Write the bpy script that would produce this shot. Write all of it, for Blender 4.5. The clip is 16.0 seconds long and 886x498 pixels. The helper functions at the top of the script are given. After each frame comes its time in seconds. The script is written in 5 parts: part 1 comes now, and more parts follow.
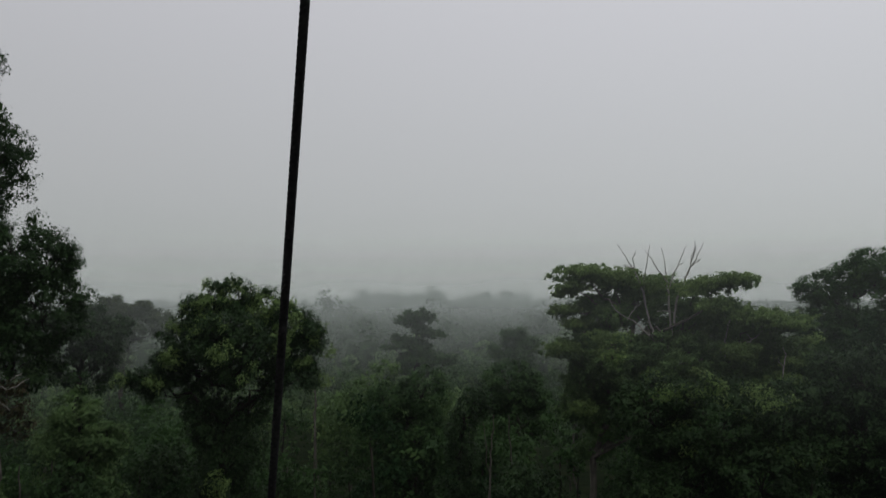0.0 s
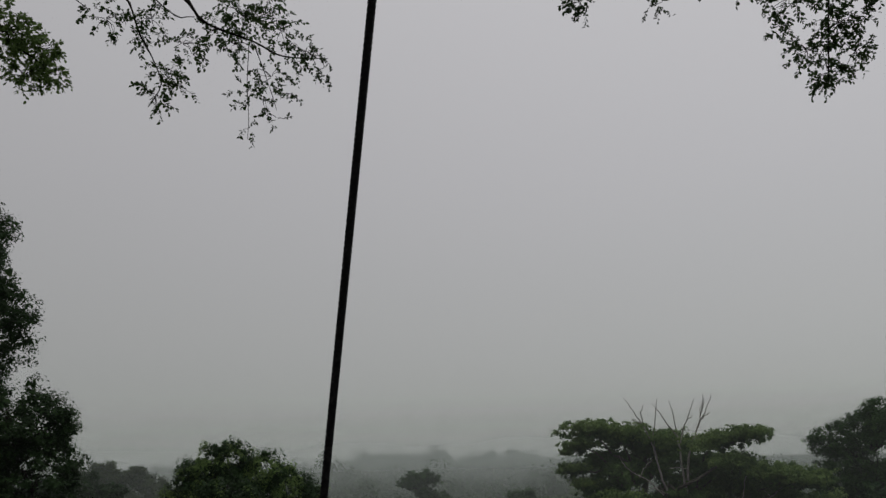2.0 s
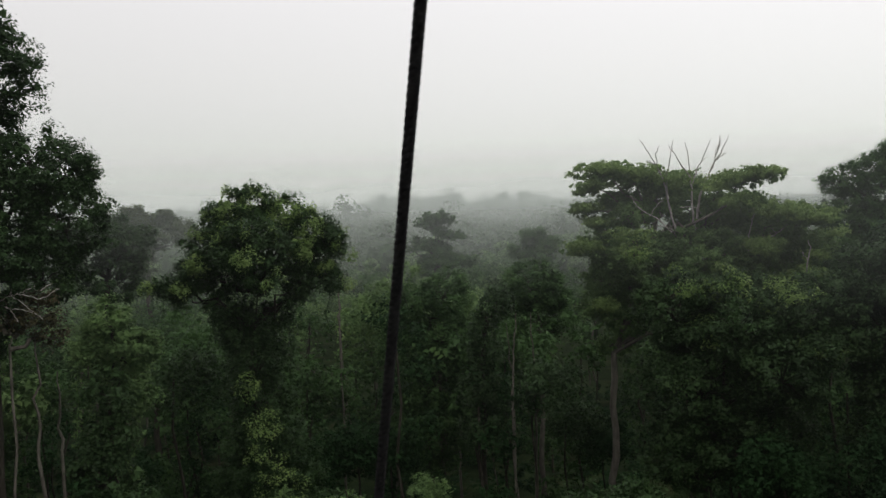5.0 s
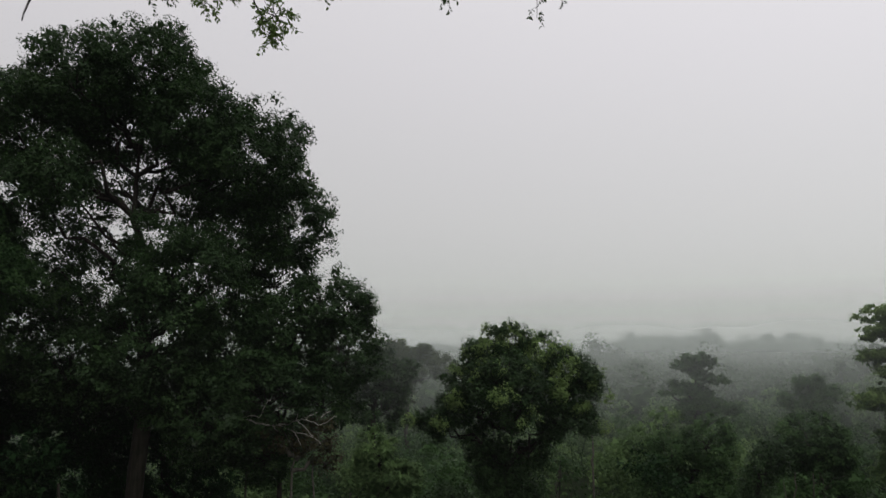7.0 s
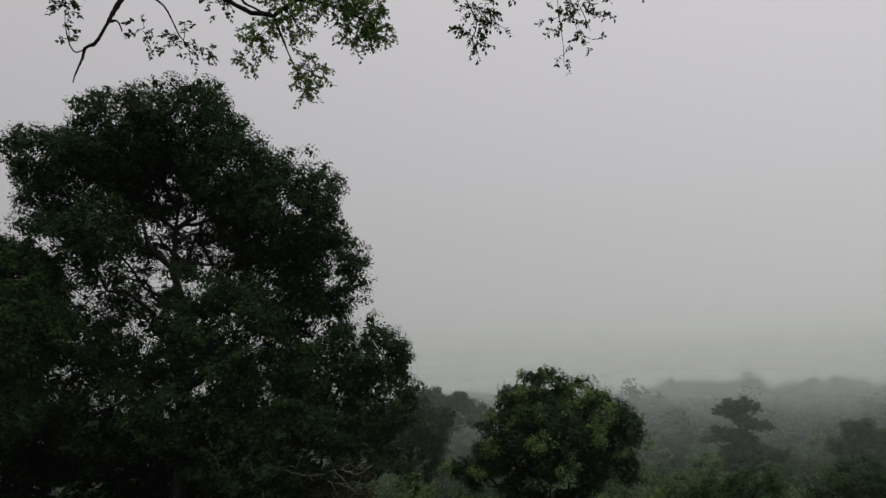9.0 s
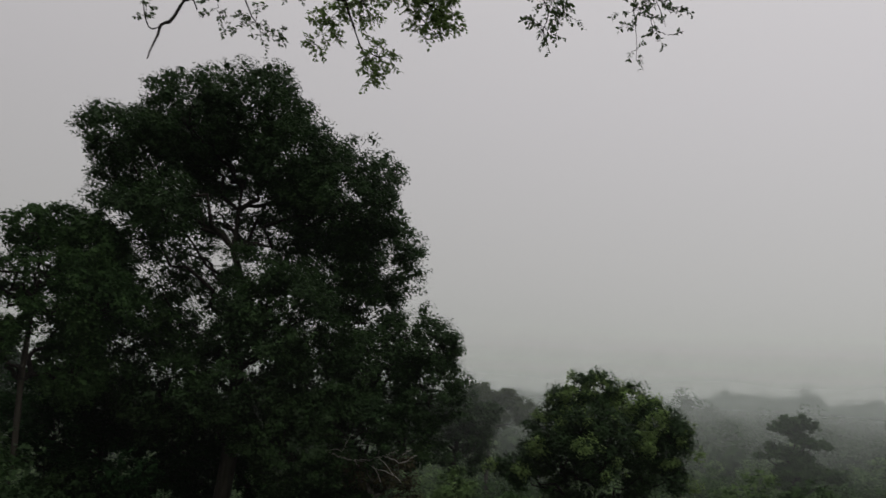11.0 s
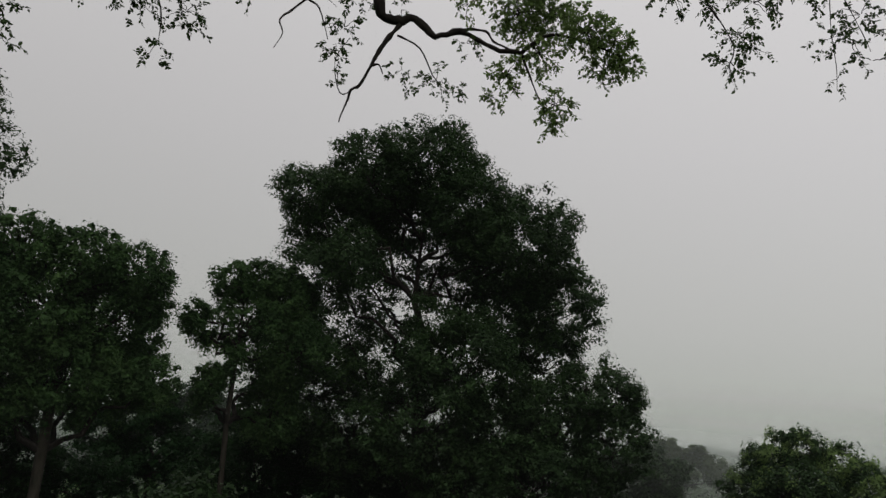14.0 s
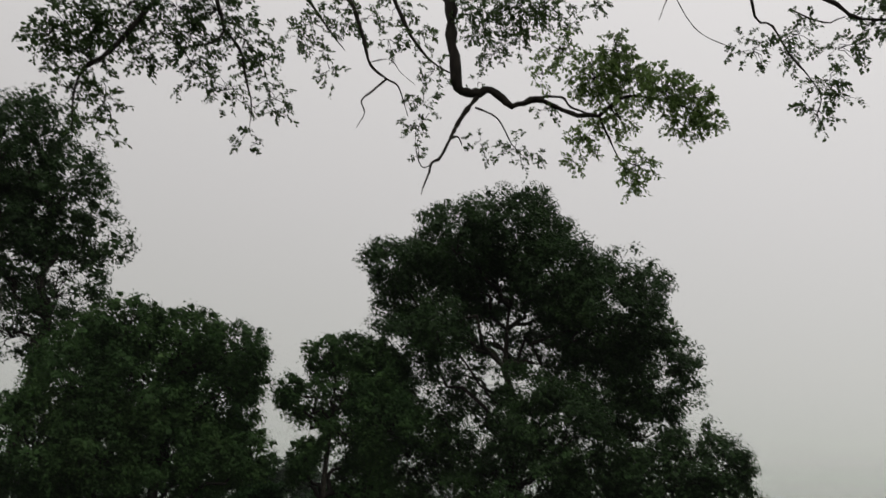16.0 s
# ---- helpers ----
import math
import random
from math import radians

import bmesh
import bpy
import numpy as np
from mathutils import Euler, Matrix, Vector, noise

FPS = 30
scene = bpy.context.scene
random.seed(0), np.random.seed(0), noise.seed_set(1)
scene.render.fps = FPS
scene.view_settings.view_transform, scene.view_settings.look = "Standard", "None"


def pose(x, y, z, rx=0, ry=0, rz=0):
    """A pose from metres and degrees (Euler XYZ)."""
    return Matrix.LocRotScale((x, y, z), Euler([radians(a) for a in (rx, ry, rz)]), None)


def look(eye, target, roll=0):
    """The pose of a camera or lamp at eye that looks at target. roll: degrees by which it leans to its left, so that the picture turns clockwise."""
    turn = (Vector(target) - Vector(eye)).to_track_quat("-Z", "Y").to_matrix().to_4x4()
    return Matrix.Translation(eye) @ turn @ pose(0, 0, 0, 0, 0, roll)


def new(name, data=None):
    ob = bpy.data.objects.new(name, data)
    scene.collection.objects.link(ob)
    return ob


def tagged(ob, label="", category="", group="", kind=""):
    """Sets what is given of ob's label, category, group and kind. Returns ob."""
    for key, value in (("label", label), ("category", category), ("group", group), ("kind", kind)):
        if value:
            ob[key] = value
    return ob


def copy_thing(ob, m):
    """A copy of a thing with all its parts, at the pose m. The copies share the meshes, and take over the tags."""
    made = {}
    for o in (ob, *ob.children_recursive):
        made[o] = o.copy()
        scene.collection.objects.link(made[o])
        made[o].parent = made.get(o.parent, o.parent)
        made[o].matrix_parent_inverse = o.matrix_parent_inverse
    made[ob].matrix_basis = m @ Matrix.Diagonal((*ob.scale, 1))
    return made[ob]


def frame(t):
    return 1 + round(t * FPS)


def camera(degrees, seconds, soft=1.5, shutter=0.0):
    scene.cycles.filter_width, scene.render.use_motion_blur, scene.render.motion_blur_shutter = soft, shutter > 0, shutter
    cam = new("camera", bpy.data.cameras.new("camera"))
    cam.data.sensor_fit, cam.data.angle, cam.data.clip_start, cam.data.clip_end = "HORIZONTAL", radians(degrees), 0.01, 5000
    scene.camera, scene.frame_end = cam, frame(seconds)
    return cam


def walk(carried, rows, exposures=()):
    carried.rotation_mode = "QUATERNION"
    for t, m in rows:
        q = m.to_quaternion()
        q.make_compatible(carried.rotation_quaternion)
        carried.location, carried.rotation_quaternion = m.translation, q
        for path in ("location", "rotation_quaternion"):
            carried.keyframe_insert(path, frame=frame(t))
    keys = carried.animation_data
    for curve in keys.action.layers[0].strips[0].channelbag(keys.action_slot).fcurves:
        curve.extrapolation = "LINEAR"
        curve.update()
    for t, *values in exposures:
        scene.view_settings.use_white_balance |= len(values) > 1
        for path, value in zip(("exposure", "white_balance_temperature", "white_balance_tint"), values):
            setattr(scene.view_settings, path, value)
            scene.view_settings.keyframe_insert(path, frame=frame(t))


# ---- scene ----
# ------------------------------------------------------------ camera
cam = camera(60.40, 16.0, soft=1.45, shutter=0.2)
PATH = [
    (0, pose(0.003, -0.004, 30.000, 93.66, 0.53, -0.01)),
    (0.5, pose(0.002, -0.105, 30.015, 100.86, 4.47, -2.68)),
    (1, pose(-0.002, -0.171, 30.067, 105.92, 6.78, -11.42)),
    (1.5, pose(-0.027, -0.119, 30.047, 104.96, 5.20, -4.51)),
    (2, pose(-0.040, -0.134, 30.001, 105.34, 1.56, 0.27)),
    (2.5, pose(-0.089, 0.338, 30.016, 96.88, 1.53, -6.92)),
    (3, pose(-0.091, 0.366, 29.995, 87.33, 0.55, -9.89)),
    (3.5, pose(-0.068, 0.205, 29.987, 86.41, -0.34, -7.76)),
    (3.7, pose(-0.064, 0.152, 29.991, 85.53, -0.29, -5.70)),
    (5.8, pose(-0.460, 0.428, 29.941, 86.80, 1.08, 9.18)),
    (6, pose(-0.556, 0.335, 29.943, 86.63, -0.06, 13.10)),
    (6.5, pose(-0.646, 0.457, 30.037, 92.42, 0.16, 17.72)),
    (7, pose(-0.696, 0.127, 30.085, 97.03, 0.55, 19.68)),
    (7.5, pose(-0.593, -0.016, 30.014, 100.55, 2.37, 21.42)),
    (8, pose(-0.630, -0.015, 30.061, 102.71, 2.60, 24.60)),
    (8.5, pose(-0.654, -0.032, 30.040, 100.89, 2.27, 23.51)),
    (8.7, pose(-0.650, -0.027, 30.030, 100.74, 1.70, 22.72)),
    (10.8, pose(-0.723, 0.088, 29.967, 99.76, -2.62, 24.26)),
    (11, pose(-0.711, 0.085, 29.994, 100.15, -2.74, 25.88)),
    (11.5, pose(-0.753, 0.060, 29.966, 102.72, -3.48, 31.82)),
    (12, pose(-0.788, 0.107, 29.989, 103.58, -3.31, 33.53)),
    (12.5, pose(-0.767, 0.095, 30.019, 104.83, -3.57, 34.68)),
    (13, pose(-0.797, 0.087, 30.021, 105.31, -4.41, 39.18)),
    (13.5, pose(-0.838, 0.076, 30.008, 103.50, -4.15, 39.59)),
    (14, pose(-0.818, 0.093, 29.993, 103.07, -4.30, 38.97)),
    (14.5, pose(-0.822, 0.103, 29.988, 102.58, -5.38, 42.16)),
    (15, pose(-0.772, 0.038, 29.966, 102.02, -5.50, 44.33)),
    (15.5, pose(-0.782, 0.057, 29.982, 103.70, -3.34, 42.63)),
    (16, pose(-0.807, 0.098, 30.004, 107.66, -3.52, 45.91)),
]
EXPOSURES = [
    (0, -0.23, 6300, 10), (0.5, -0.81, 6300, 10), (1.0, -1.07, 6350, 10), (1.5, -1.13, 6350, 10), (2.0, -0.61, 6450, 10), (2.5, -0.16, 6620, 11), (3.0, 0.22, 6550, 11),
    (3.5, 0.58, 6580, 11), (5.8, 0.53, 6580, 11), (6.5, 0.35, 6550, 11), (7.0, 0.15, 6500, 12), (7.5, -0.22, 6450, 12), (8.0, -0.18, 6400, 12), (8.5, -0.21, 6450, 12),
    (11.0, -0.24, 6600, 12), (12.5, -0.30, 6550, 11), (14.5, -0.03, 6650, 9), (16.0, 0.08, 6700, 9),
]
walk(cam, PATH, EXPOSURES)

# ------------------------------------------------------------ sky and light
world = bpy.data.worlds.new("overcast_sky")
scene.world = world
world.use_nodes = True
wn, wl = world.node_tree.nodes, world.node_tree.links
wn.clear()
w_out = wn.new("ShaderNodeOutputWorld")
w_bg = wn.new("ShaderNodeBackground")
w_sky = wn.new("ShaderNodeTexSky")
w_sky.sky_type = "NISHITA"
w_sky.sun_disc = False
w_sky.sun_elevation, w_sky.sun_rotation = radians(66), radians(30)
w_tc = wn.new("ShaderNodeTexCoord")
w_sep = wn.new("ShaderNodeSeparateXYZ")
w_ramp = wn.new("ShaderNodeValToRGB")
w_ramp.color_ramp.elements[0].position, w_ramp.color_ramp.elements[0].color = 0.0, (0.47, 0.485, 0.465, 1)
w_ramp.color_ramp.elements[1].position, w_ramp.color_ramp.elements[1].color = 0.8, (0.90, 0.88, 0.90, 1)
e = w_ramp.color_ramp.elements.new(0.16)
e.color = (0.58, 0.578, 0.565, 1)
e = w_ramp.color_ramp.elements.new(0.35)
e.color = (0.68, 0.668, 0.675, 1)
w_mul = wn.new("ShaderNodeMix")
w_mul.data_type = "RGBA"
w_mul.blend_type = "MULTIPLY"
w_mul.inputs[0].default_value = 1.0
w_mul.inputs[7].default_value = (0.08, 0.08, 0.08, 1)
w_mix = wn.new("ShaderNodeMix")
w_mix.data_type = "RGBA"
w_mix.inputs[0].default_value = 0.93
wl.new(w_tc.outputs["Generated"], w_sep.inputs[0])
wl.new(w_sep.outputs["Z"], w_ramp.inputs["Fac"])
wl.new(w_sky.outputs[0], w_mul.inputs[6])
wl.new(w_mul.outputs[2], w_mix.inputs[6])
wl.new(w_ramp.outputs[0], w_mix.inputs[7])
# the lens's sideways falloff is put into the sky: a little lighter towards +x
w_side = wn.new("ShaderNodeMath")
w_side.operation = "MULTIPLY_ADD"
w_side.inputs[1].default_value, w_side.inputs[2].default_value = 0.2, 1.0
w_tint = wn.new("ShaderNodeVectorMath")
w_tint.operation = "SCALE"
wl.new(w_sep.outputs["X"], w_side.inputs[0])
wl.new(w_mix.outputs[2], w_tint.inputs[0])
wl.new(w_side.outputs[0], w_tint.inputs["Scale"])
wl.new(w_tint.outputs[0], w_bg.inputs["Color"])
w_bg.inputs["Strength"].default_value = 1.0
wl.new(w_bg.outputs[0], w_out.inputs[0])

sun = new("sun", bpy.data.lights.new("sun", "SUN"))
sun.data.energy, sun.data.angle, sun.data.color = 0.6, radians(25), (1.0, 0.97, 0.92)
sun.matrix_world = look((0, 0, 100), (-15, 26, 33))


# ------------------------------------------------------------ materials
def material(name):
    m = bpy.data.materials.new(name)
    m.use_nodes = True
    m.node_tree.nodes.clear()
    return m, m.node_tree.nodes, m.node_tree.links


def ramp(nodes, stops):
    r = nodes.new("ShaderNodeValToRGB")
    els = r.color_ramp.elements
    els[0].position, els[0].color = stops[0][0], (*stops[0][1], 1)
    els[1].position, els[1].color = stops[-1][0], (*stops[-1][1], 1)
    for p, c in stops[1:-1]:
        els.new(p).color = (*c, 1)
    return r


def leaf_material(name, dark, mid, light, see_through=0.16, rough=0.55, gloss=0.08):
    """Leaves: each leaf has its own green, with broad patches of older and younger growth."""
    m, n, l = material(name)
    out = n.new("ShaderNodeOutputMaterial")
    geo = n.new("ShaderNodeNewGeometry")
    tc = n.new("ShaderNodeTexCoord")
    noi = n.new("ShaderNodeTexNoise")
    noi.inputs["Scale"].default_value, noi.inputs["Detail"].default_value = 0.45, 3.0
    add = n.new("ShaderNodeMath")
    add.operation = "MULTIPLY_ADD"
    add.inputs[1].default_value = 0.24
    sub = n.new("ShaderNodeMath")
    sub.operation = "MULTIPLY_ADD"
    sub.inputs[1].default_value, sub.inputs[2].default_value = 2.2, -0.66
    r = ramp(n, [(0.0, dark), (0.55, mid), (1.0, light)])
    p = n.new("ShaderNodeBsdfPrincipled")
    p.inputs["Roughness"].default_value = rough
    p.inputs["Specular IOR Level"].default_value = gloss
    tr = n.new("ShaderNodeBsdfTranslucent")
    mix = n.new("ShaderNodeMixShader")
    mix.inputs[0].default_value = see_through
    l.new(tc.outputs["Object"], noi.inputs["Vector"])
    l.new(noi.outputs["Fac"], sub.inputs[0])
    l.new(geo.outputs["Random Per Island"], add.inputs[0])
    half = n.new("ShaderNodeMath")
    half.operation = "MULTIPLY"
    half.inputs[1].default_value = 0.6
    l.new(sub.outputs[0], half.inputs[0])
    l.new(half.outputs[0], add.inputs[2])
    l.new(add.outputs[0], r.inputs["Fac"])
    l.new(r.outputs[0], p.inputs["Base Color"])
    l.new(r.outputs[0], tr.inputs["Color"])
    l.new(p.outputs[0], mix.inputs[1])
    l.new(tr.outputs[0], mix.inputs[2])
    l.new(mix.outputs[0], out.inputs[0])
    return m


def bark_material(name, dark, light, scale=6.0):
    """Bark: streaks along the trunk, lichen patches and a rough relief."""
    m, n, l = material(name)
    out = n.new("ShaderNodeOutputMaterial")
    tc = n.new("ShaderNodeTexCoord")
    mp = n.new("ShaderNodeMapping")
    mp.inputs["Scale"].default_value = (1.0, 1.0, 0.22)
    n1 = n.new("ShaderNodeTexNoise")
    n1.inputs["Scale"].default_value, n1.inputs["Detail"].default_value = scale, 6.0
    n2 = n.new("ShaderNodeTexNoise")
    n2.inputs["Scale"].default_value, n2.inputs["Detail"].default_value = 0.7, 3.0
    mul = n.new("ShaderNodeMath")
    mul.operation = "MULTIPLY_ADD"
    mul.inputs[1].default_value = 0.6
    h = n.new("ShaderNodeMath")
    h.operation = "MULTIPLY"
    h.inputs[1].default_value = 0.4
    r = ramp(n, [(0.3, dark), (0.7, light)])
    p = n.new("ShaderNodeBsdfPrincipled")
    p.inputs["Roughness"].default_value = 0.9
    p.inputs["Specular IOR Level"].default_value = 0.1
    b = n.new("ShaderNodeBump")
    b.inputs["Strength"].default_value, b.inputs["Distance"].default_value = 0.6, 0.03
    l.new(tc.outputs["Object"], mp.inputs["Vector"])
    l.new(mp.outputs[0], n1.inputs["Vector"])
    l.new(tc.outputs["Object"], n2.inputs["Vector"])
    l.new(n2.outputs["Fac"], h.inputs[0])
    l.new(n1.outputs["Fac"], mul.inputs[0])
    l.new(h.outputs[0], mul.inputs[2])
    l.new(mul.outputs[0], r.inputs["Fac"])
    l.new(r.outputs[0], p.inputs["Base Color"])
    l.new(n1.outputs["Fac"], b.inputs["Height"])
    l.new(b.outputs[0], p.inputs["Normal"])
    l.new(p.outputs[0], out.inputs[0])
    return m


def mist_material(name, density, top, foot):
    """A thin sheet of drifting mist that lets most light by and scatters the rest; it thins out with height."""
    m, n, l = material(name)
    out = n.new("ShaderNodeOutputMaterial")
    tc = n.new("ShaderNodeTexCoord")
    sep = n.new("ShaderNodeSeparateXYZ")
    mp = n.new("ShaderNodeMapping")
    mp.inputs["Scale"].default_value = (1.0, 1.0, 2.5)
    noi = n.new("ShaderNodeTexNoise")
    noi.inputs["Scale"].default_value, noi.inputs["Detail"].default_value = 0.02, 1.0
    hm = n.new("ShaderNodeMapRange")
    hm.interpolation_type = "SMOOTHSTEP"
    hm.inputs["From Min"].default_value, hm.inputs["From Max"].default_value = 26.0, top
    hm.inputs["To Min"].default_value, hm.inputs["To Max"].default_value = density, 0.0
    nm = n.new("ShaderNodeMapRange")
    nm.inputs["From Min"].default_value, nm.inputs["From Max"].default_value = 0.3, 0.7
    nm.inputs["To Min"].default_value, nm.inputs["To Max"].default_value = 0.88, 1.12
    mul = n.new("ShaderNodeMath")
    mul.operation = "MULTIPLY"
    tra = n.new("ShaderNodeBsdfTransparent")
    dif = n.new("ShaderNodeBsdfDiffuse")
    trl = n.new("ShaderNodeBsdfTranslucent")
    dif.inputs["Color"].default_value = trl.inputs["Color"].default_value = (0.885, 0.955, 0.905, 1)
    mix = n.new("ShaderNodeMixShader")
    l.new(tc.outputs["Object"], sep.inputs[0])
    l.new(tc.outputs["Object"], mp.inputs["Vector"])
    l.new(mp.outputs[0], noi.inputs["Vector"])
    l.new(sep.outputs["Z"], hm.inputs["Value"])
    l.new(noi.outputs["Fac"], nm.inputs["Value"])
    low = n.new("ShaderNodeMapRange")
    low.interpolation_type = "SMOOTHSTEP"
    low.inputs["From Min"].default_value, low.inputs["From Max"].default_value = foot, 30.0
    low.inputs["To Min"].default_value, low.inputs["To Max"].default_value = 0.03, 1.0
    both = n.new("ShaderNodeMath")
    both.operation = "MULTIPLY"
    l.new(sep.outputs["Z"], low.inputs["Value"])
    l.new(hm.outputs[0], both.inputs[0])
    l.new(low.outputs[0], both.inputs[1])
    l.new(both.outputs[0], mul.inputs[0])
    l.new(nm.outputs[0], mul.inputs[1])
    l.new(mul.outputs[0], mix.inputs[0])
    l.new(tra.outputs[0], mix.inputs[1])
    half = n.new("ShaderNodeMixShader")
    half.inputs[0].default_value = 0.5
    l.new(dif.outputs[0], half.inputs[1])
    l.new(trl.outputs[0], half.inputs[2])
    l.new(half.outputs[0], mix.inputs[2])
    l.new(mix.outputs[0], out.inputs[0])
    return m


def ground_material():
    m, n, l = material("forest_floor")
    out = n.new("ShaderNodeOutputMaterial")
    tc = n.new("ShaderNodeTexCoord")
    n1 = n.new("ShaderNodeTexNoise")
    n1.inputs["Scale"].default_value, n1.inputs["Detail"].default_value = 0.35, 8.0
    r = ramp(n, [(0.35, (0.012, 0.02, 0.008)), (0.55, (0.018, 0.030, 0.010)), (0.75, (0.032, 0.034, 0.016))])
    p = n.new("ShaderNodeBsdfPrincipled")
    p.inputs["Roughness"].default_value = 0.95
    p.inputs["Specular IOR Level"].default_value = 0.05
    b = n.new("ShaderNodeBump")
    b.inputs["Distance"].default_value = 0.4
    l.new(tc.outputs["Object"], n1.inputs["Vector"])
    l.new(n1.outputs["Fac"], r.inputs["Fac"])
    l.new(r.outputs[0], p.inputs["Base Color"])
    l.new(n1.outputs["Fac"], b.inputs["Height"])
    l.new(b.outputs[0], p.inputs["Normal"])
    l.new(p.outputs[0], out.inputs[0])
    return m


def rope_material():
    m, n, l = material("weathered_rope")
    out = n.new("ShaderNodeOutputMaterial")
    tc = n.new("ShaderNodeTexCoord")
    n1 = n.new("ShaderNodeTexNoise")
    n1.inputs["Scale"].default_value, n1.inputs["Detail"].default_value = 180.0, 4.0
    r = ramp(n, [(0.3, (0.006, 0.006, 0.007)), (0.7, (0.022, 0.021, 0.021))])
    p = n.new("ShaderNodeBsdfPrincipled")
    p.inputs["Roughness"].default_value = 0.85
    b = n.new("ShaderNodeBump")
    b.inputs["Distance"].default_value = 0.001
    p.inputs["Specular IOR Level"].default_value = 0.1
    l.new(tc.outputs["Object"], n1.inputs["Vector"])
    l.new(n1.outputs["Fac"], r.inputs["Fac"])
    l.new(r.outputs[0], p.inputs["Base Color"])
    l.new(n1.outputs["Fac"], b.inputs["Height"])
    l.new(b.outputs[0], p.inputs["Normal"])
    l.new(p.outputs[0], out.inputs[0])
    return m


LEAF_DARK = leaf_material("leaf_dark_green", (0.0125, 0.0280, 0.0096), (0.0285, 0.0595, 0.0180), (0.0590, 0.1030, 0.0310), 0.32, 0.5, 0.12)
# Darker leaf green for low trees, with the canopy's shade put into the colour.
LEAF_SHADE = leaf_material("leaf_shaded_green", (0.0060, 0.0175, 0.0058), (0.0135, 0.0360, 0.0108), (0.0280, 0.0600, 0.0175), 0.30, 0.6, 0.05)
LEAF_MID = leaf_material("leaf_mid_green", (0.0170, 0.0400, 0.0130), (0.0430, 0.0880, 0.0260), (0.0920, 0.1520, 0.0460), 0.36)
LEAF_LIGHT = leaf_material("leaf_light_green", (0.0400, 0.0740, 0.0280), (0.1050, 0.1720, 0.0600), (0.2100, 0.2850, 0.1000), 0.45)
LEAF_RED = leaf_material("leaf_reddish_green", (0.022, 0.036, 0.014), (0.045, 0.066, 0.026), (0.085, 0.098, 0.040), 0.30)
LEAF_BROWN = leaf_material("leaf_withered", (0.024, 0.024, 0.012), (0.050, 0.046, 0.022), (0.085, 0.072, 0.034))
# Lighter copy of the leaf green, sunlight put into the colour.
LEAF_SUNLIT = leaf_material("leaf_sunlit_green", (0.0600, 0.1000, 0.0320), (0.1500, 0.2250, 0.0720), (0.2600, 0.3400, 0.1150), 0.5)
LEAF_NEAR = leaf_material("leaf_overhead", (0.022, 0.038, 0.017), (0.056, 0.094, 0.032), (0.125, 0.195, 0.055), 0.45)
BARK = bark_material("bark_brown", (0.016, 0.015, 0.011), (0.052, 0.046, 0.036))
BARK_PALE = bark_material("bark_pale", (0.045, 0.041, 0.034), (0.135, 0.124, 0.104))
BARK_DEAD = bark_material("bark_bleached", (0.12, 0.11, 0.10), (0.34, 0.32, 0.29))
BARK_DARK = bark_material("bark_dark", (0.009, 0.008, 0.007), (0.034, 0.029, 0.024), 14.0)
GROUND = ground_material()
ROPE = rope_material()


# ------------------------------------------------------------ builders
def make_mesh(name, verts, quads, mat, smooth=False):
    """One mesh from an array of points and an array of three- or four-cornered faces."""
    me = bpy.data.meshes.new(name)
    verts, quads = np.asarray(verts, np.float32), np.asarray(quads, np.int32)
    me.vertices.add(len(verts))
    me.vertices.foreach_set("co", verts.ravel())
    me.loops.add(quads.size)
    me.loops.foreach_set("vertex_index", quads.ravel())
    me.polygons.add(len(quads))
    me.polygons.foreach_set("loop_start", np.arange(0, quads.size, quads.shape[1], dtype=np.int32))
    if smooth:
        me.polygons.foreach_set("use_smooth", np.ones(len(quads), dtype=bool))
    me.update(calc_edges=True)
    me.validate()
    me.materials.append(mat)
    return me


def part(name, me, parent, label=""):
    ob = new(name, me)
    ob.parent = parent
    if label:
        tagged(ob, label)
    return ob


def thing(name, place, label, category, group="", kind=""):
    ob = new(name)
    ob.location = place
    ob.empty_display_size = 0.5
    return tagged(ob, label, category, group, kind)


def unit(v):
    return v / np.maximum(np.linalg.norm(v, axis=-1, keepdims=True), 1e-9)


def tube(points, radii, sides=8, rng=None, rough=0.0):
    """A tapered limb along a line of points: its points and faces."""
    pts, radii = np.asarray(points, float), np.asarray(radii, float)
    tang = unit(np.gradient(pts, axis=0))
    ref = np.array([0.31, 0.95, 0.05]) if abs(tang[0][2]) > 0.7 else np.array([0.0, 0.0, 1.0])
    u = unit(np.cross(tang, ref))
    w = np.cross(tang, u)
    ang = np.linspace(0, 2 * np.pi, sides, endpoint=False)
    rad = radii[:, None] * np.ones((1, sides))
    if rng is not None and rough:
        rad = rad * (1 + rough * rng.normal(size=rad.shape))
    v = pts[:, None] + rad[..., None] * (np.cos(ang)[None, :, None] * u[:, None] + np.sin(ang)[None, :, None] * w[:, None])
    n = len(pts)
    i, j = np.meshgrid(np.arange(n - 1), np.arange(sides), indexing="ij")
    k = (j + 1) % sides
    q = np.stack([i * sides + j, i * sides + k, (i + 1) * sides + k, (i + 1) * sides + j], -1).reshape(-1, 4)
    return v.reshape(-1, 3), q


def joined(pieces):
    vs, qs, n = [], [], 0
    for v, q in pieces:
        vs.append(v)
        qs.append(q + n)
        n += len(v)
    return np.concatenate(vs), np.concatenate(qs)


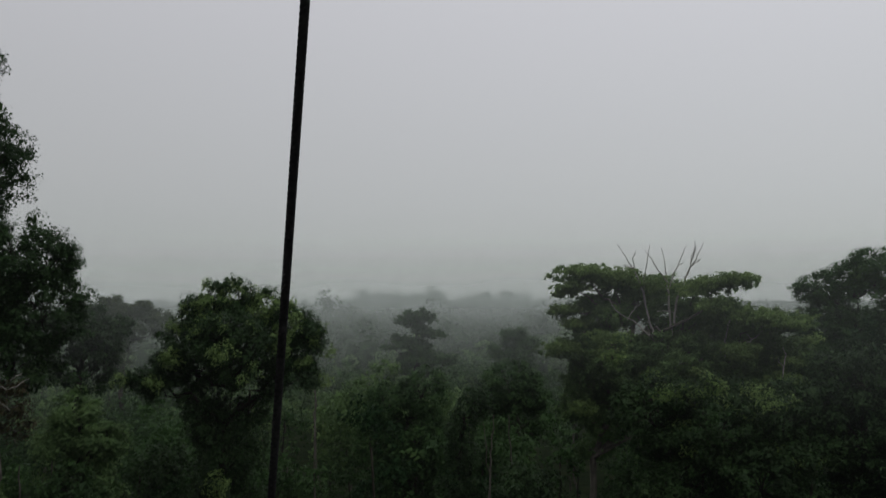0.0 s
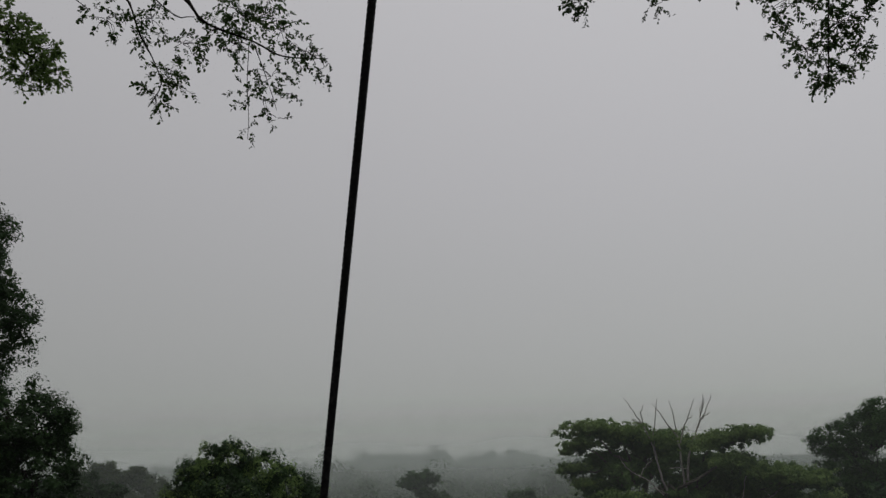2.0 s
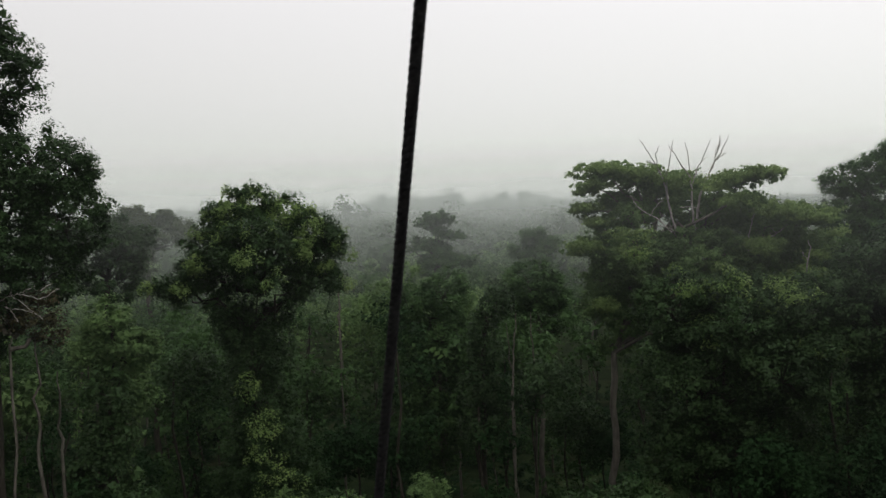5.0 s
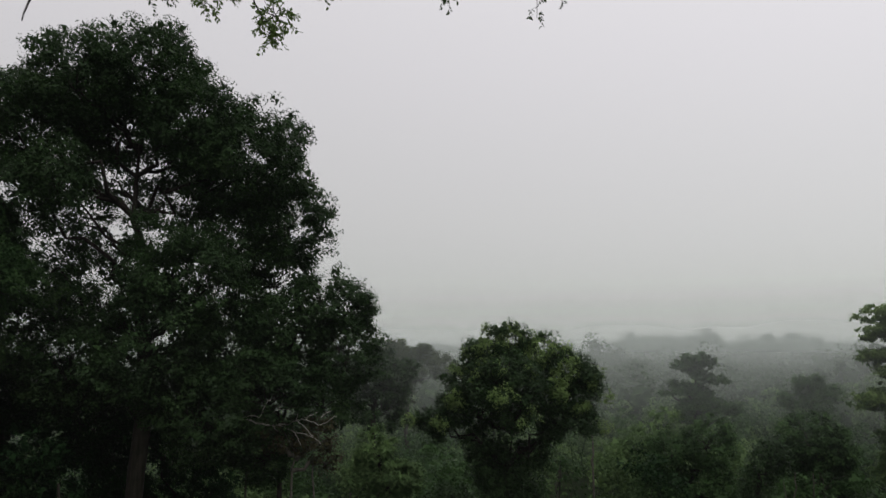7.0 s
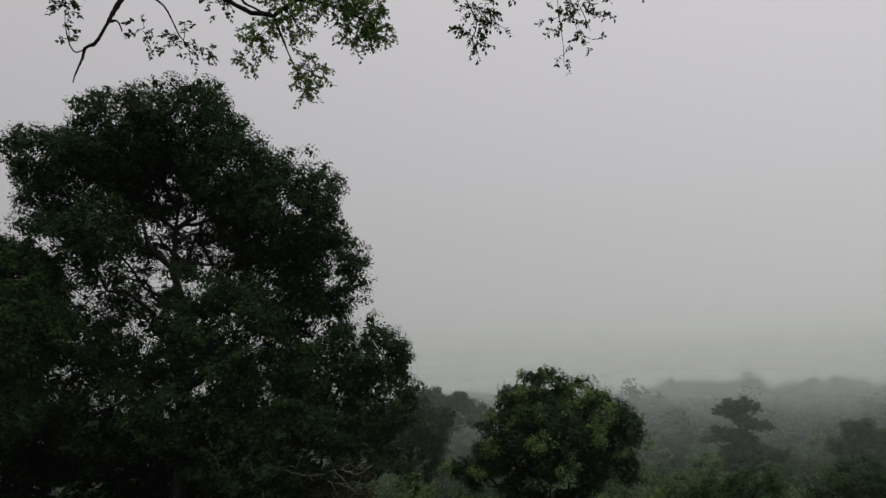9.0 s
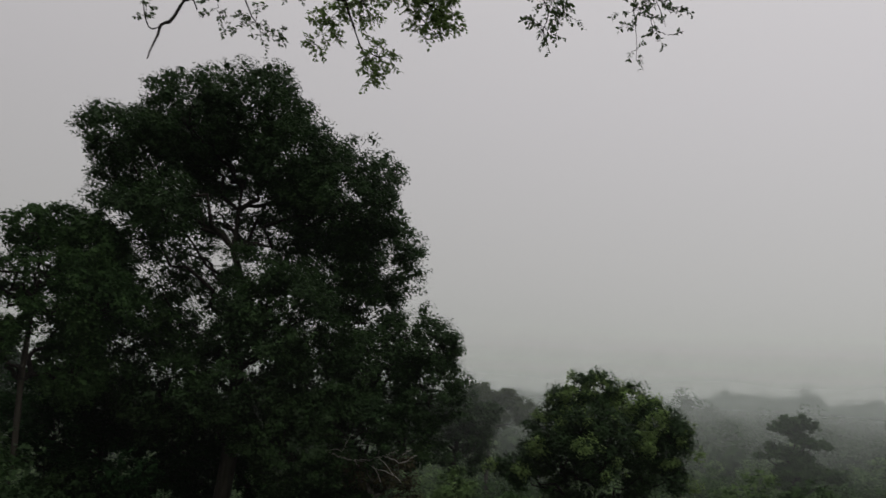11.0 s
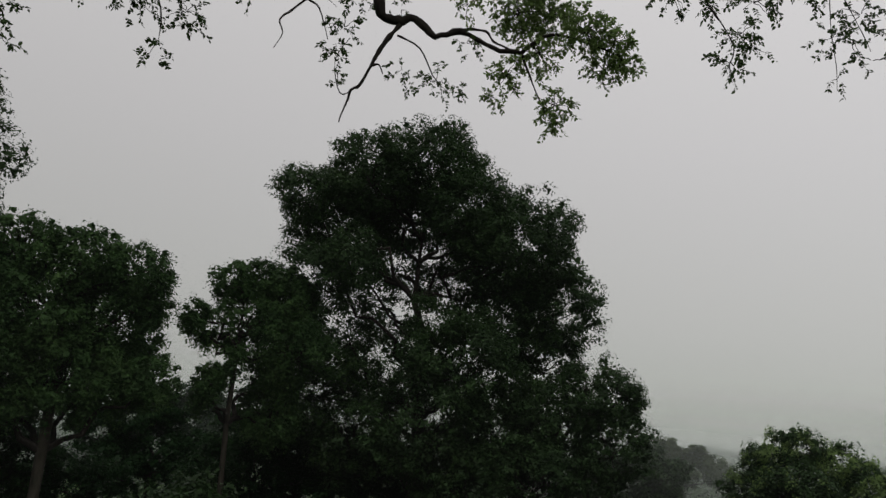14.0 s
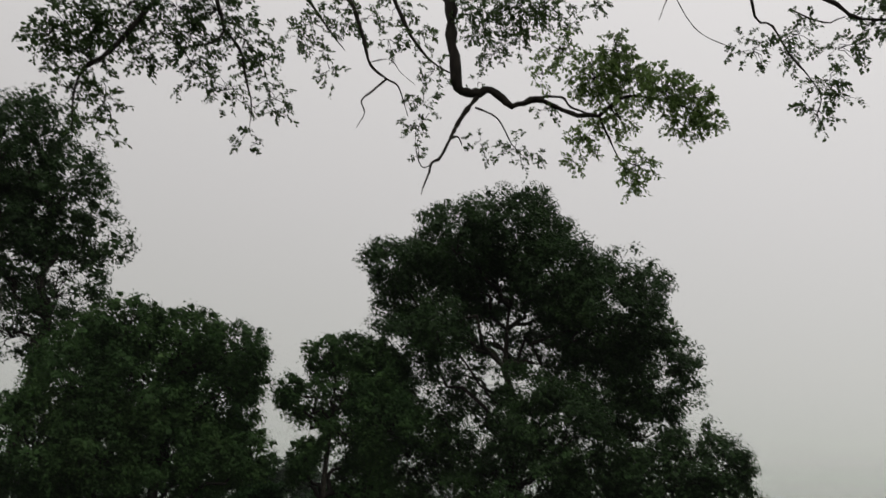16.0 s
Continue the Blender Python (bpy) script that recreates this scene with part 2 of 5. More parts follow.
def curve_between(a, b, rng, sag=0.0, wobble=0.06, steps=7):
    """A wandering line from a to b that rises or sags in its middle."""
    a, b = np.asarray(a, float), np.asarray(b, float)
    s = np.linspace(0, 1, steps)[:, None]
    p = a + (b - a) * s
    size = np.linalg.norm(b - a)
    p = p + rng.normal(size=p.shape) * wobble * size * np.sin(np.pi * s) * 0.5
    p[:, 2] += sag * size * np.sin(np.pi * s[:, 0])
    return p


def leaf_quads(centre, outward, length, rng, width=0.45, up=0.45, wild=0.5):
    """Folded, pointed leaves at the given places, turned outwards and upwards by chance."""
    n = len(centre)
    nor = unit(outward * 0.85 + np.array([0, 0, up]) + rng.normal(size=(n, 3)) * wild)
    t = unit(np.cross(nor, rng.normal(size=(n, 3))))
    t[:, 2] -= 0.25
    t = unit(t)
    b = np.cross(nor, t)
    size = (length * rng.uniform(0.6, 1.3, n))[:, None]
    v = np.empty((n, 4, 3))
    v[:, 0] = centre - t * size * 0.5
    v[:, 1] = centre + b * size * width * 0.5 + nor * size * 0.10 - t * size * 0.05
    v[:, 2] = centre + t * size * 0.5 - nor * size * 0.08
    v[:, 3] = centre - b * size * width * 0.5 + nor * size * 0.10 - t * size * 0.05
    return v.reshape(-1, 3), np.arange(4 * n).reshape(-1, 4)


def leaf_blades(centre, outward, length, rng, width=0.6, up=0.45, wild=0.36):
    """Small pointed three-cornered leaves for crowns seen from afar."""
    n = len(centre)
    nor = unit(outward * 0.8 + np.array([0, 0, up * 1.3]) + rng.normal(size=(n, 3)) * wild)
    t = np.cross(nor, rng.normal(size=(n, 3)))
    t[:, 2] -= 0.2
    t = unit(t)
    b = np.cross(nor, t)
    size = (length * rng.uniform(0.6, 1.35, n))[:, None]
    v = np.empty((n, 3, 3))
    v[:, 0] = centre - t * size * 0.45 + b * size * width * 0.5
    v[:, 1] = centre - t * size * 0.30 - b * size * width * 0.5
    v[:, 2] = centre + t * size * 0.60 - nor * size * 0.12
    return v.reshape(-1, 3), np.arange(3 * n).reshape(-1, 3)


def leaf_sprays(start, way, length, size, count, rng):
    """Drooping twigs with leaves set alternately along them: folded oval leaves, and the twigs' lines."""
    n = len(start)
    s = (np.arange(count) + 0.6) / count
    f = s[None, :] * length[:, None]
    line = start[:, None] + way[:, None] * f[..., None]
    line[..., 2] -= 0.4 * f ** 2 / np.maximum(length[:, None], 1e-3)
    tang = np.broadcast_to(way[:, None], line.shape).copy()
    tang[..., 2] -= 0.7 * s[None, :]
    tang = unit(tang)
    nor = unit(np.array([0, 0, 1.0]) + rng.normal(size=line.shape) * 0.55)
    side = unit(np.cross(tang, nor)) * np.where(np.arange(count) % 2, 1.0, -1.0)[None, :, None]
    t = unit(tang * 0.55 + side * 0.85 + np.array([0, 0, -0.15]) + rng.normal(size=line.shape) * 0.34).reshape(-1, 3)
    b = unit(np.cross(nor.reshape(-1, 3), t))
    up = np.cross(t, b)
    k = (size * rng.uniform(0.62, 1.25, len(t)))[:, None]
    p = line.reshape(-1, 3) + t * k * 0.08
    v = np.empty((len(t), 6, 3))
    v[:, 0] = p
    v[:, 1] = p + t * k * 0.30 + b * k * 0.28 + up * k * 0.05
    v[:, 2] = p + t * k * 0.68 + b * k * 0.25 + up * k * 0.03
    v[:, 3] = p + t * k - up * k * 0.10
    v[:, 4] = p + t * k * 0.68 - b * k * 0.25 + up * k * 0.03
    v[:, 5] = p + t * k * 0.30 - b * k * 0.28 + up * k * 0.05
    base = 6 * np.arange(len(t))[:, None]
    q = np.concatenate([base + np.array([0, 1, 2, 3]), base + np.array([0, 3, 4, 5])])
    return v.reshape(-1, 3), q, np.concatenate([start[:, None], line], 1)


def crown_leaves(lobes, rng, leaves, spread, length, flat=0.92, width=0.6, droop=0.0, up=0.45, backing=8, cover=6.5, old=2.2):
    """Rounded lobes (x, y, z, radius, density, flatness) made of clumps of leaves; backing: large inner leaves added to
    each clump to block light; old: their scale.
    """
    cs, os_, twigs, big, big_d = [], [], [], [], []
    for lobe in lobes:
        x, y, z, r = lobe[:4]
        dens = lobe[4] if len(lobe) > 4 else 1.0
        fl = lobe[5] if len(lobe) > 5 else flat
        rc = min(spread * 1.6, r * 0.5) * (0.58 if fl < 0.45 else 1.0)
        k = max(5, int((0.62 if fl < 0.45 else 1.0) * cover * dens * (r / rc) ** 2))
        d = unit(rng.normal(size=(k, 3)))
        rad = np.maximum(r - rc * 0.4, 0.3 * r) * rng.uniform(0.35, 1.0, k) ** 0.5 * (1 + 0.08 * rng.normal(size=k))
        tier = fl < 0.45
        if tier:
            rad = r * rng.uniform(0.02, 1.15, k) ** 0.6 * (1 + 0.32 * np.sin(5 * np.arctan2(d[:, 1], d[:, 0]) + 3 * x))
        c = np.array([x, y, z]) + d * rad[:, None] * np.array([1, 1, fl])
        size = rc * rng.uniform(0.65, 1.25, k)
        twigs.append((np.array([x, y, z - 0.3 * r * fl]), c))
        n = np.maximum(2, rng.poisson((0.75 if tier else 1.0) * leaves * np.clip((size / (spread * 1.6)) ** 2, 0.15, 1.6)))
        idx = np.repeat(np.arange(k), n)
        e_ = unit(rng.normal(size=(len(idx), 3)) + 0.55 * d[idx])
        off = e_ * (size[idx] * rng.uniform(0.55, 1.12, len(idx)))[:, None] * np.array([1, 1, 0.72 * min(1.0, 0.35 + fl)])
        if droop:
            off[:, 2] -= droop * np.abs(rng.normal(size=len(idx)))
        cs.append(c[idx] + off)
        os_.append(e_)
        m = int(round((0.3 if tier else 1.0) * backing * min(1.0, max(0.0, dens - 0.45) * 2.2)))
        if m:
            idx = np.repeat(np.arange(k), m)
            e_ = unit(rng.normal(size=(len(idx), 3)) + 0.3 * d[idx])
            big.append(c[idx] + e_ * (size[idx] * rng.uniform(0.05, 0.6, len(idx)))[:, None] * np.array([1, 1, 0.72]))
            big_d.append(e_)
    v, q = leaf_blades(np.concatenate(cs), np.concatenate(os_), length, rng, width, up)
    if big:
        v, q = joined([(v, q), leaf_blades(np.concatenate(big), np.concatenate(big_d), length * old, rng, 0.9, up)])
    return v, q, twigs


def crown_twigs(twigs, rng, radius, share=0.25):
    """Thin twigs from the middle of each lobe to some of its leaf sprays."""
    out = []
    for mid, ends in twigs:
        pick = ends[rng.uniform(size=len(ends)) < share][:60]
        for e_ in pick:
            out.append(tube(curve_between(mid, e_, rng, 0.05, 0.12, 4), np.linspace(radius, radius * 0.3, 4), 3))
    return joined(out) if out else None


def ground_height(x, y):
    """The lie of the land: a slope that falls into a valley and far, low hills."""
    d = np.hypot(x, y)
    h = -5.0 * np.clip((d - 20) / 60, 0, 1) + 3.0 * np.sin(x * 0.013 + 1.2) * np.cos(y * 0.011) * np.clip(d / 120, 0, 1)
    az = np.degrees(np.arctan2(-x, y))
    crest = 9.5 + 6.5 * np.exp(-((az - 2.5) / 4.0) ** 2) + 2.0 * np.exp(-((az + 5.0) / 3.0) ** 2) - 5.0 / (1 + np.exp((az + 12) / 3)) + 0.9 * np.sin(az * 1.3)
    hill = crest * np.exp(-((d - 680) / 170) ** 2)
    near = (5.0 + 3.0 * np.sin(az * 0.22 + 0.4)) * np.exp(-((d - 350) / 80) ** 2)
    return h + hill + near


def big_tree(name, place, lobes, label, leaf, bark, seed, trunk=0.5, height=None, fork=None, leaves=20, spread=0.45,
             length=0.30, flat=0.92, limb=0.2, width=0.62, lean=(0, 0), droop=0.0, twig_share=0.2, up=0.6, lit_lobes=(), vines=0, cover=6.5, backing=8):
    """A tall forest tree: trunk, limbs to each part of the crown, twigs and leaves."""
    rng = np.random.default_rng(seed)
    x, y = place
    z0 = float(ground_height(np.array(x), np.array(y))) - 0.4
    base = np.array([x, y, z0])
    root = thing(name, base, label, "tree", "forest trees")
    # Crown limbs get a darker bark; their backlit silhouette is put into the colour.
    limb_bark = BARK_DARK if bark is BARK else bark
    L = np.array([l[:4] for l in lobes])
    top = float(L[:, 2].max())
    fork_z = fork if fork is not None else float(L[:, 2].min() - 0.5)
    head = np.array([x + lean[0], y + lean[1], fork_z])
    line = curve_between(base, head, rng, 0, 0.015, 12)
    s = np.linspace(0, 1, 12)
    rad = trunk * (1.0 - 0.35 * s) * (1 + 0.8 * np.exp(-s * 22))
    v, q = tube(line, rad, 12, rng, 0.04)
    part("trunk", make_mesh("trunk", v - base, q, bark, True), root)
    crown_mid = np.array([L[:, 0].mean(), L[:, 1].mean(), top])
    lead = curve_between(head, (head + (crown_mid - head) * np.array([0.6, 0.6, 0.72])), rng, 0, 0.08, 9)
    v, q = tube(lead, np.linspace(trunk * 0.62, trunk * 0.12, 9), 8, rng, 0.05)
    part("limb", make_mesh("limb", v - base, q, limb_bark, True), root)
    for lx, ly, lz, lr in L:
        want = lz - 0.55 * np.hypot(lx - head[0], ly - head[1]) - 0.3 * lr
        k = int(np.argmin(np.abs(lead[:, 2] - want)))
        start = lead[k] if want > fork_z else line[int(np.clip(np.argmin(np.abs(line[:, 2] - want)), 4, 11))]
        end = np.array([lx, ly, lz - 0.15 * lr])
        v, q = tube(curve_between(start, end, rng, 0.05, 0.14, 8), np.linspace(limb * (0.6 + 0.12 * lr), 0.03, 8), 6, rng, 0.06)
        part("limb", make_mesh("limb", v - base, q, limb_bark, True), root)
    v, q, tw = crown_leaves(lobes, rng, int(leaves * 3.3), spread, length * 0.74, flat, width, droop, up, backing, cover)
    crown = tagged(part("crown", make_mesh("crown", v - base, q, leaf), root), kind="stuff")
    # Lighter leaves on crown tops and rims, the daylight put into their colour.
    if lit_lobes:
        v, q, _ = crown_leaves(lit_lobes, rng, int(leaves * 3.3), spread, length * 0.74, flat, width, droop, up, backing // 2)
        tagged(part("sunlit_leaves", make_mesh("sunlit_leaves", v - base, q, LEAF_SUNLIT), crown, "light-green leaves with sunlight in their colour"), kind="stuff")
    if twig_share:
        got = crown_twigs(tw, rng, 0.035, twig_share)
        if got:
            tagged(part("twig_growth", make_mesh("twig_growth", got[0] - base, got[1], limb_bark), crown), kind="stuff")
    for k in range(vines):
        lx, ly, lz, lr = L[rng.integers(len(L))]
        a = rng.uniform(0, 2 * np.pi)
        hang = np.array([lx + 0.8 * lr * np.cos(a), ly + 0.8 * lr * np.sin(a), lz - 0.2 * lr])
        drop = np.array([hang[0] + rng.normal() * 0.4, hang[1] + rng.normal() * 0.4, max(hang[2] - rng.uniform(3, 9), z0 + 1)])
        line = curve_between(hang, drop, rng, 0, 0.08, 10)
        v, q = tube(line, np.full(10, 0.025), 4)
        idx = rng.integers(0, 10, 70)
        lv, lq = leaf_quads(line[idx] + rng.normal(size=(70, 3)) * 0.16, unit(rng.normal(size=(70, 3))), length, rng, width, 0.3)
        v, q = joined([(v, q), (lv, lq)])
        part("vine", make_mesh("vine", v - base, q, leaf), root, "leafy hanging vine")
    return root


# ------------------------------------------------------------ ground and mist
def build_ground():
    rings = np.concatenate([np.linspace(0, 120, 25), np.linspace(132, 900, 60), np.linspace(1000, 4500, 8)])
    seg = 144
    ang = np.linspace(0, 2 * np.pi, seg, endpoint=False)
    r, a = np.meshgrid(rings, ang, indexing="ij")
    x, y = r * np.sin(a), r * np.cos(a)
    v = np.stack([x, y, ground_height(x, y)], -1).reshape(-1, 3)
    n = len(rings)
    i, j = np.meshgrid(np.arange(n - 1), np.arange(seg), indexing="ij")
    k = (j + 1) % seg
    q = np.stack([i * seg + j, (i + 1) * seg + j, (i + 1) * seg + k, i * seg + k], -1).reshape(-1, 4)
    ob = new("ground", make_mesh("ground", v, q, GROUND, True))
    tagged(ob, "dark forest floor falling away into a misty valley", "ground", kind="structure")


build_ground()


def mist_bank(radius, density, top, foot=12.0, drift=0.0):
    """A curtain of mist that stands round the lookout in the valley; drift: how far it lies nearer towards +x."""
    seg = 96
    ang = np.linspace(0, 2 * np.pi, seg, endpoint=False)
    zs = np.array([-12.0, top])
    z, a = np.meshgrid(zs, ang, indexing="ij")
    wave = radius * (1 + (0.05 if drift == 0 else 0.015) * np.sin(a * 5 + radius) - drift * np.sin(a))
    v = np.stack([wave * np.sin(a), wave * np.cos(a), z], -1).reshape(-1, 3)
    j = np.arange(seg)
    k = (j + 1) % seg
    q = np.stack([j, k, seg + k, seg + j], -1)
    ob = new("mist_bank", make_mesh("mist_bank", v, q, mist_material("mist", density, top, foot), True))
    tagged(ob, "pale grey morning mist hanging over the forest", "mist", kind="stuff")


for bank_ in ((32, 0.006, 60), (51.5, 0.060, 46, 22.0, 0.45), (78, 0.085, 44, 13.0), (115, 0.13, 46), (180, 0.16, 48), (290, 0.24, 54), (450, 0.34, 66)):
    mist_bank(*bank_)

# ------------------------------------------------------------ the great trees
big_tree("broadleaf_tree", (-30.2, 34.2), [
    (-32.4, 30.7, 44.5, 3.06), (-30.4, 34.0, 45.6, 3.32, 1.4), (-34.2, 27.2, 42.3, 2.03), (-34.8, 31.1, 41.3, 3.13, 0.95),
    (-27.6, 34.2, 42.4, 2.95, 1.4), (-25.5, 36.6, 40.4, 3.90, 1.5), (-24.2, 38.6, 37.3, 3.15), (-33.5, 35.3, 43.0, 2.84),
    (-33.5, 28.1, 37.7, 2.66, 0.85), (-34.5, 32.9, 37.4, 2.72, 0.66), (-32.2, 37.7, 38.9, 2.26, 0.65), (-27.5, 38.8, 36.8, 3.70),
    (-34.8, 28.0, 35.2, 2.17, 0.95), (-34.6, 29.9, 32.8, 3.31, 1), (-33.2, 34.2, 33.0, 3.67, 0.8), (-26.5, 33.3, 33.4, 3.44),
    (-25.1, 39.1, 34.1, 2.64, 0.8), (-33.2, 34.2, 39.9, 2.18, 0.7), (-31.0, 38.7, 39.8, 2.26, 0.8), (-28.7, 32.8, 35.5, 1.96, 0.7),
    (-31.5, 28.8, 38.6, 2.10, 0.8), (-29.2, 37.6, 41.6, 2.37), (-36.7, 30.5, 41.3, 2.37, 0.6), (-34.0, 33.4, 44.1, 2.80),
    (-35.0, 30.9, 43.9, 2.18), (-28.6, 32.9, 30.2, 4.21, 0.9), (-32.9, 31.6, 29.2, 3.31), (-26.0, 36.2, 29.9, 3.59),
],
    "huge dark-green broadleaf tree with a wide domed crown", LEAF_DARK, BARK, 11, cover=8.6, backing=4, twig_share=0.07, trunk=0.62, leaves=19, spread=0.42, length=0.23, limb=0.16)
big_tree("broadleaf_tree", (-23.3, 36.9), [
    (-20.8, 37.1, 32.1, 2.31), (-19.1, 36.9, 32.0, 1.58), (-23.1, 37.0, 30.6, 3.00), (-19.8, 37.7, 29.7, 2.46),
    (-22.7, 34.8, 27.7, 2.87), (-21.3, 38.0, 27.2, 2.37), (-25.5, 36.6, 29.4, 2.74), (-25.9, 33.8, 26.6, 3.28),
    (-23.9, 36.5, 24.5, 2.38),
],
    "dark-green rounded tree beside the huge broadleaf tree", LEAF_DARK, BARK, 12, trunk=0.2, leaves=19, spread=0.4, length=0.21)
big_tree("vine_clad_tree", (-13.6, 48.6), [
    (-13.3, 47.7, 30.2, 1.45), (-15.2, 48.2, 29.2, 1.71), (-11.8, 50.1, 29.2, 1.89), (-16.5, 48.8, 27.5, 1.67),
    (-16.9, 47.6, 25.9, 1.49), (-13.4, 46.6, 27.9, 2.21), (-10.1, 49.4, 28.2, 1.86), (-8.6, 48.7, 27.6, 1.13, 0.9),
    (-8.2, 48.8, 27.9, 0.69, 0.7), (-12.4, 46.9, 26.8, 2.64), (-9.4, 49.6, 26.5, 1.64), (-8.9, 48.7, 25.3, 1.21),
    (-10.5, 48.4, 25.3, 1.32), (-15.5, 49.1, 26.0, 1.97), (-18.0, 47.2, 24.9, 1.19, 0.9), (-19.0, 46.8, 25.4, 0.86, 0.7),
    (-15.7, 48.0, 23.8, 1.12, 0.7), (-10.8, 48.3, 24.2, 0.81, 0.6), (-12.4, 49.0, 23.1, 1.35), (-14.8, 48.3, 22.9, 1.72),
    (-13.9, 48.5, 22.0, 1.88), (-13.6, 48.6, 19.9, 2.27), (-13.6, 48.6, 17.6, 2.45), (-13.4, 48.7, 15.0, 2.98),
    (-13.2, 48.7, 12.3, 3.62), (-13.0, 48.8, 9.6, 4.37),
],
    "round-topped tree wholly draped in green climbing vines", LEAF_DARK, BARK, 13, trunk=0.45, leaves=20, spread=0.4, length=0.23, droop=0.15, vines=14,
    lit_lobes=[
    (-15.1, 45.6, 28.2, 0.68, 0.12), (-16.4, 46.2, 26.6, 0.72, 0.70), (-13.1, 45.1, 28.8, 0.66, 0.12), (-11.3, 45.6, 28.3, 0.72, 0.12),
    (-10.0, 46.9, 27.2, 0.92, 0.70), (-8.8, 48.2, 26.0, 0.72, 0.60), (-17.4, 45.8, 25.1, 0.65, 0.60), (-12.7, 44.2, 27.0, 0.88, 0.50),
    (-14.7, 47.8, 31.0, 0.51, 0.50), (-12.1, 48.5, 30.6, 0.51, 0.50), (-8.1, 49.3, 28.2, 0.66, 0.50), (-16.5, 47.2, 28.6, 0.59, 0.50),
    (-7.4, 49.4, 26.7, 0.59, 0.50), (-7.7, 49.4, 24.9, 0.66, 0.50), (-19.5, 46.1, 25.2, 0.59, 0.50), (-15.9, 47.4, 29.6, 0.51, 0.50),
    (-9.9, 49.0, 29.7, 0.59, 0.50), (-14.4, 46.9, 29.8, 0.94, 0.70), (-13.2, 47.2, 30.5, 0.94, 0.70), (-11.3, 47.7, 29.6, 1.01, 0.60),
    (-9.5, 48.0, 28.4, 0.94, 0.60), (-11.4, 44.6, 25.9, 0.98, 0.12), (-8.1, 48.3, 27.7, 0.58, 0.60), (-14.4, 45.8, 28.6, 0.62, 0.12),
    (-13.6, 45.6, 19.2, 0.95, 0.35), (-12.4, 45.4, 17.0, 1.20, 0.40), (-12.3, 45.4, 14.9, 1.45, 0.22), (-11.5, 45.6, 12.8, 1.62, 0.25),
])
big_tree("umbrella_tree", (10.4, 54.2), [
    (9.8, 53.3, 31.5, 1.60, 1.2, 0.42), (9.0, 54.5, 30.5, 1.14, 1.2, 0.42), (8.6, 53.5, 29.0, 1.04, 1.2, 0.42), (9.4, 53.4, 27.9, 0.96, 1, 0.4),
    (12.4, 54.8, 30.9, 2.08, 1, 0.4), (15.3, 55.1, 30.5, 2.12, 1, 0.5), (16.2, 53.8, 28.7, 2.16, 0.7), (11.6, 53.9, 28.5, 2.04, 0.8, 0.5),
    (10.4, 54.2, 27.0, 1.64, 0.8, 0.35), (17.9, 52.2, 30.5, 1.47, 1, 0.4), (19.2, 50.6, 30.9, 1.44, 1.2, 0.36), (19.0, 52.8, 28.9, 1.87),
    (21.0, 49.9, 28.2, 2.01, 1, 0.35), (22.5, 49.2, 28.0, 1.12, 1, 0.4), (11.8, 52.9, 25.7, 3.22), (15.9, 52.8, 25.5, 3.89),
    (19.9, 52.5, 24.6, 3.13), (14.1, 55.4, 29.5, 2.12), (18.4, 54.1, 28.6, 2.12), (20.7, 52.2, 27.0, 2.16),
    (16.5, 54.7, 26.8, 2.63, 0.8), (11.0, 55.1, 29.5, 1.41, 1, 0.5), (22.9, 51.3, 26.2, 1.83), (21.5, 51.9, 25.2, 2.29),
    (8.6, 54.5, 26.3, 1.64, 0.9, 0.42), (10.1, 54.3, 23.9, 1.89, 0.9, 0.6), (9.6, 55.4, 22.1, 1.68, 0.8, 0.6), (11.3, 54.0, 21.1, 1.90, 0.9),
    (10.7, 55.2, 19.2, 1.52, 0.7), (12.3, 54.8, 22.4, 2.10),
],
    "tall flat-tiered green tree with a bare pale top", LEAF_LIGHT, BARK_PALE, 14, trunk=0.33, leaves=11, spread=0.27, length=0.26, flat=0.6, up=0.35, backing=3,
    lit_lobes=[
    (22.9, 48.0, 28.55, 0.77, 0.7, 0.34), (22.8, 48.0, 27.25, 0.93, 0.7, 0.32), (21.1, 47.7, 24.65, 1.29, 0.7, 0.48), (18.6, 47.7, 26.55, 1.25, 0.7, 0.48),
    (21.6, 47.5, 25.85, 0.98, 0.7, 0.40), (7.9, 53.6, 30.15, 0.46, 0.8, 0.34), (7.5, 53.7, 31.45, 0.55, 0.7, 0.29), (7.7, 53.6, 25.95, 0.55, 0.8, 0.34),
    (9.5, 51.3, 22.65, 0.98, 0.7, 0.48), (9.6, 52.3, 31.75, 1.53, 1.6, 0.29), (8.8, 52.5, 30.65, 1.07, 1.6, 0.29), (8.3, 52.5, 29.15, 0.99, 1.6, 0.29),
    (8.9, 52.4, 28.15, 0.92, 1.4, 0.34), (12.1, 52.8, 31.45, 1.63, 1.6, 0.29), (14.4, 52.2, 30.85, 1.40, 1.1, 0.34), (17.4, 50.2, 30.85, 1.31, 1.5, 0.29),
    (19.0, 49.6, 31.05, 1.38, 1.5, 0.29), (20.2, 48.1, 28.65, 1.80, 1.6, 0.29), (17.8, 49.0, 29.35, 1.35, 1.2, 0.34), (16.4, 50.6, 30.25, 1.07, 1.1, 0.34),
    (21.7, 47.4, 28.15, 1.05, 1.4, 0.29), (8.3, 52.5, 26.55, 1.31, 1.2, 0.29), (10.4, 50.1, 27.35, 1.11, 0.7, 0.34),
])
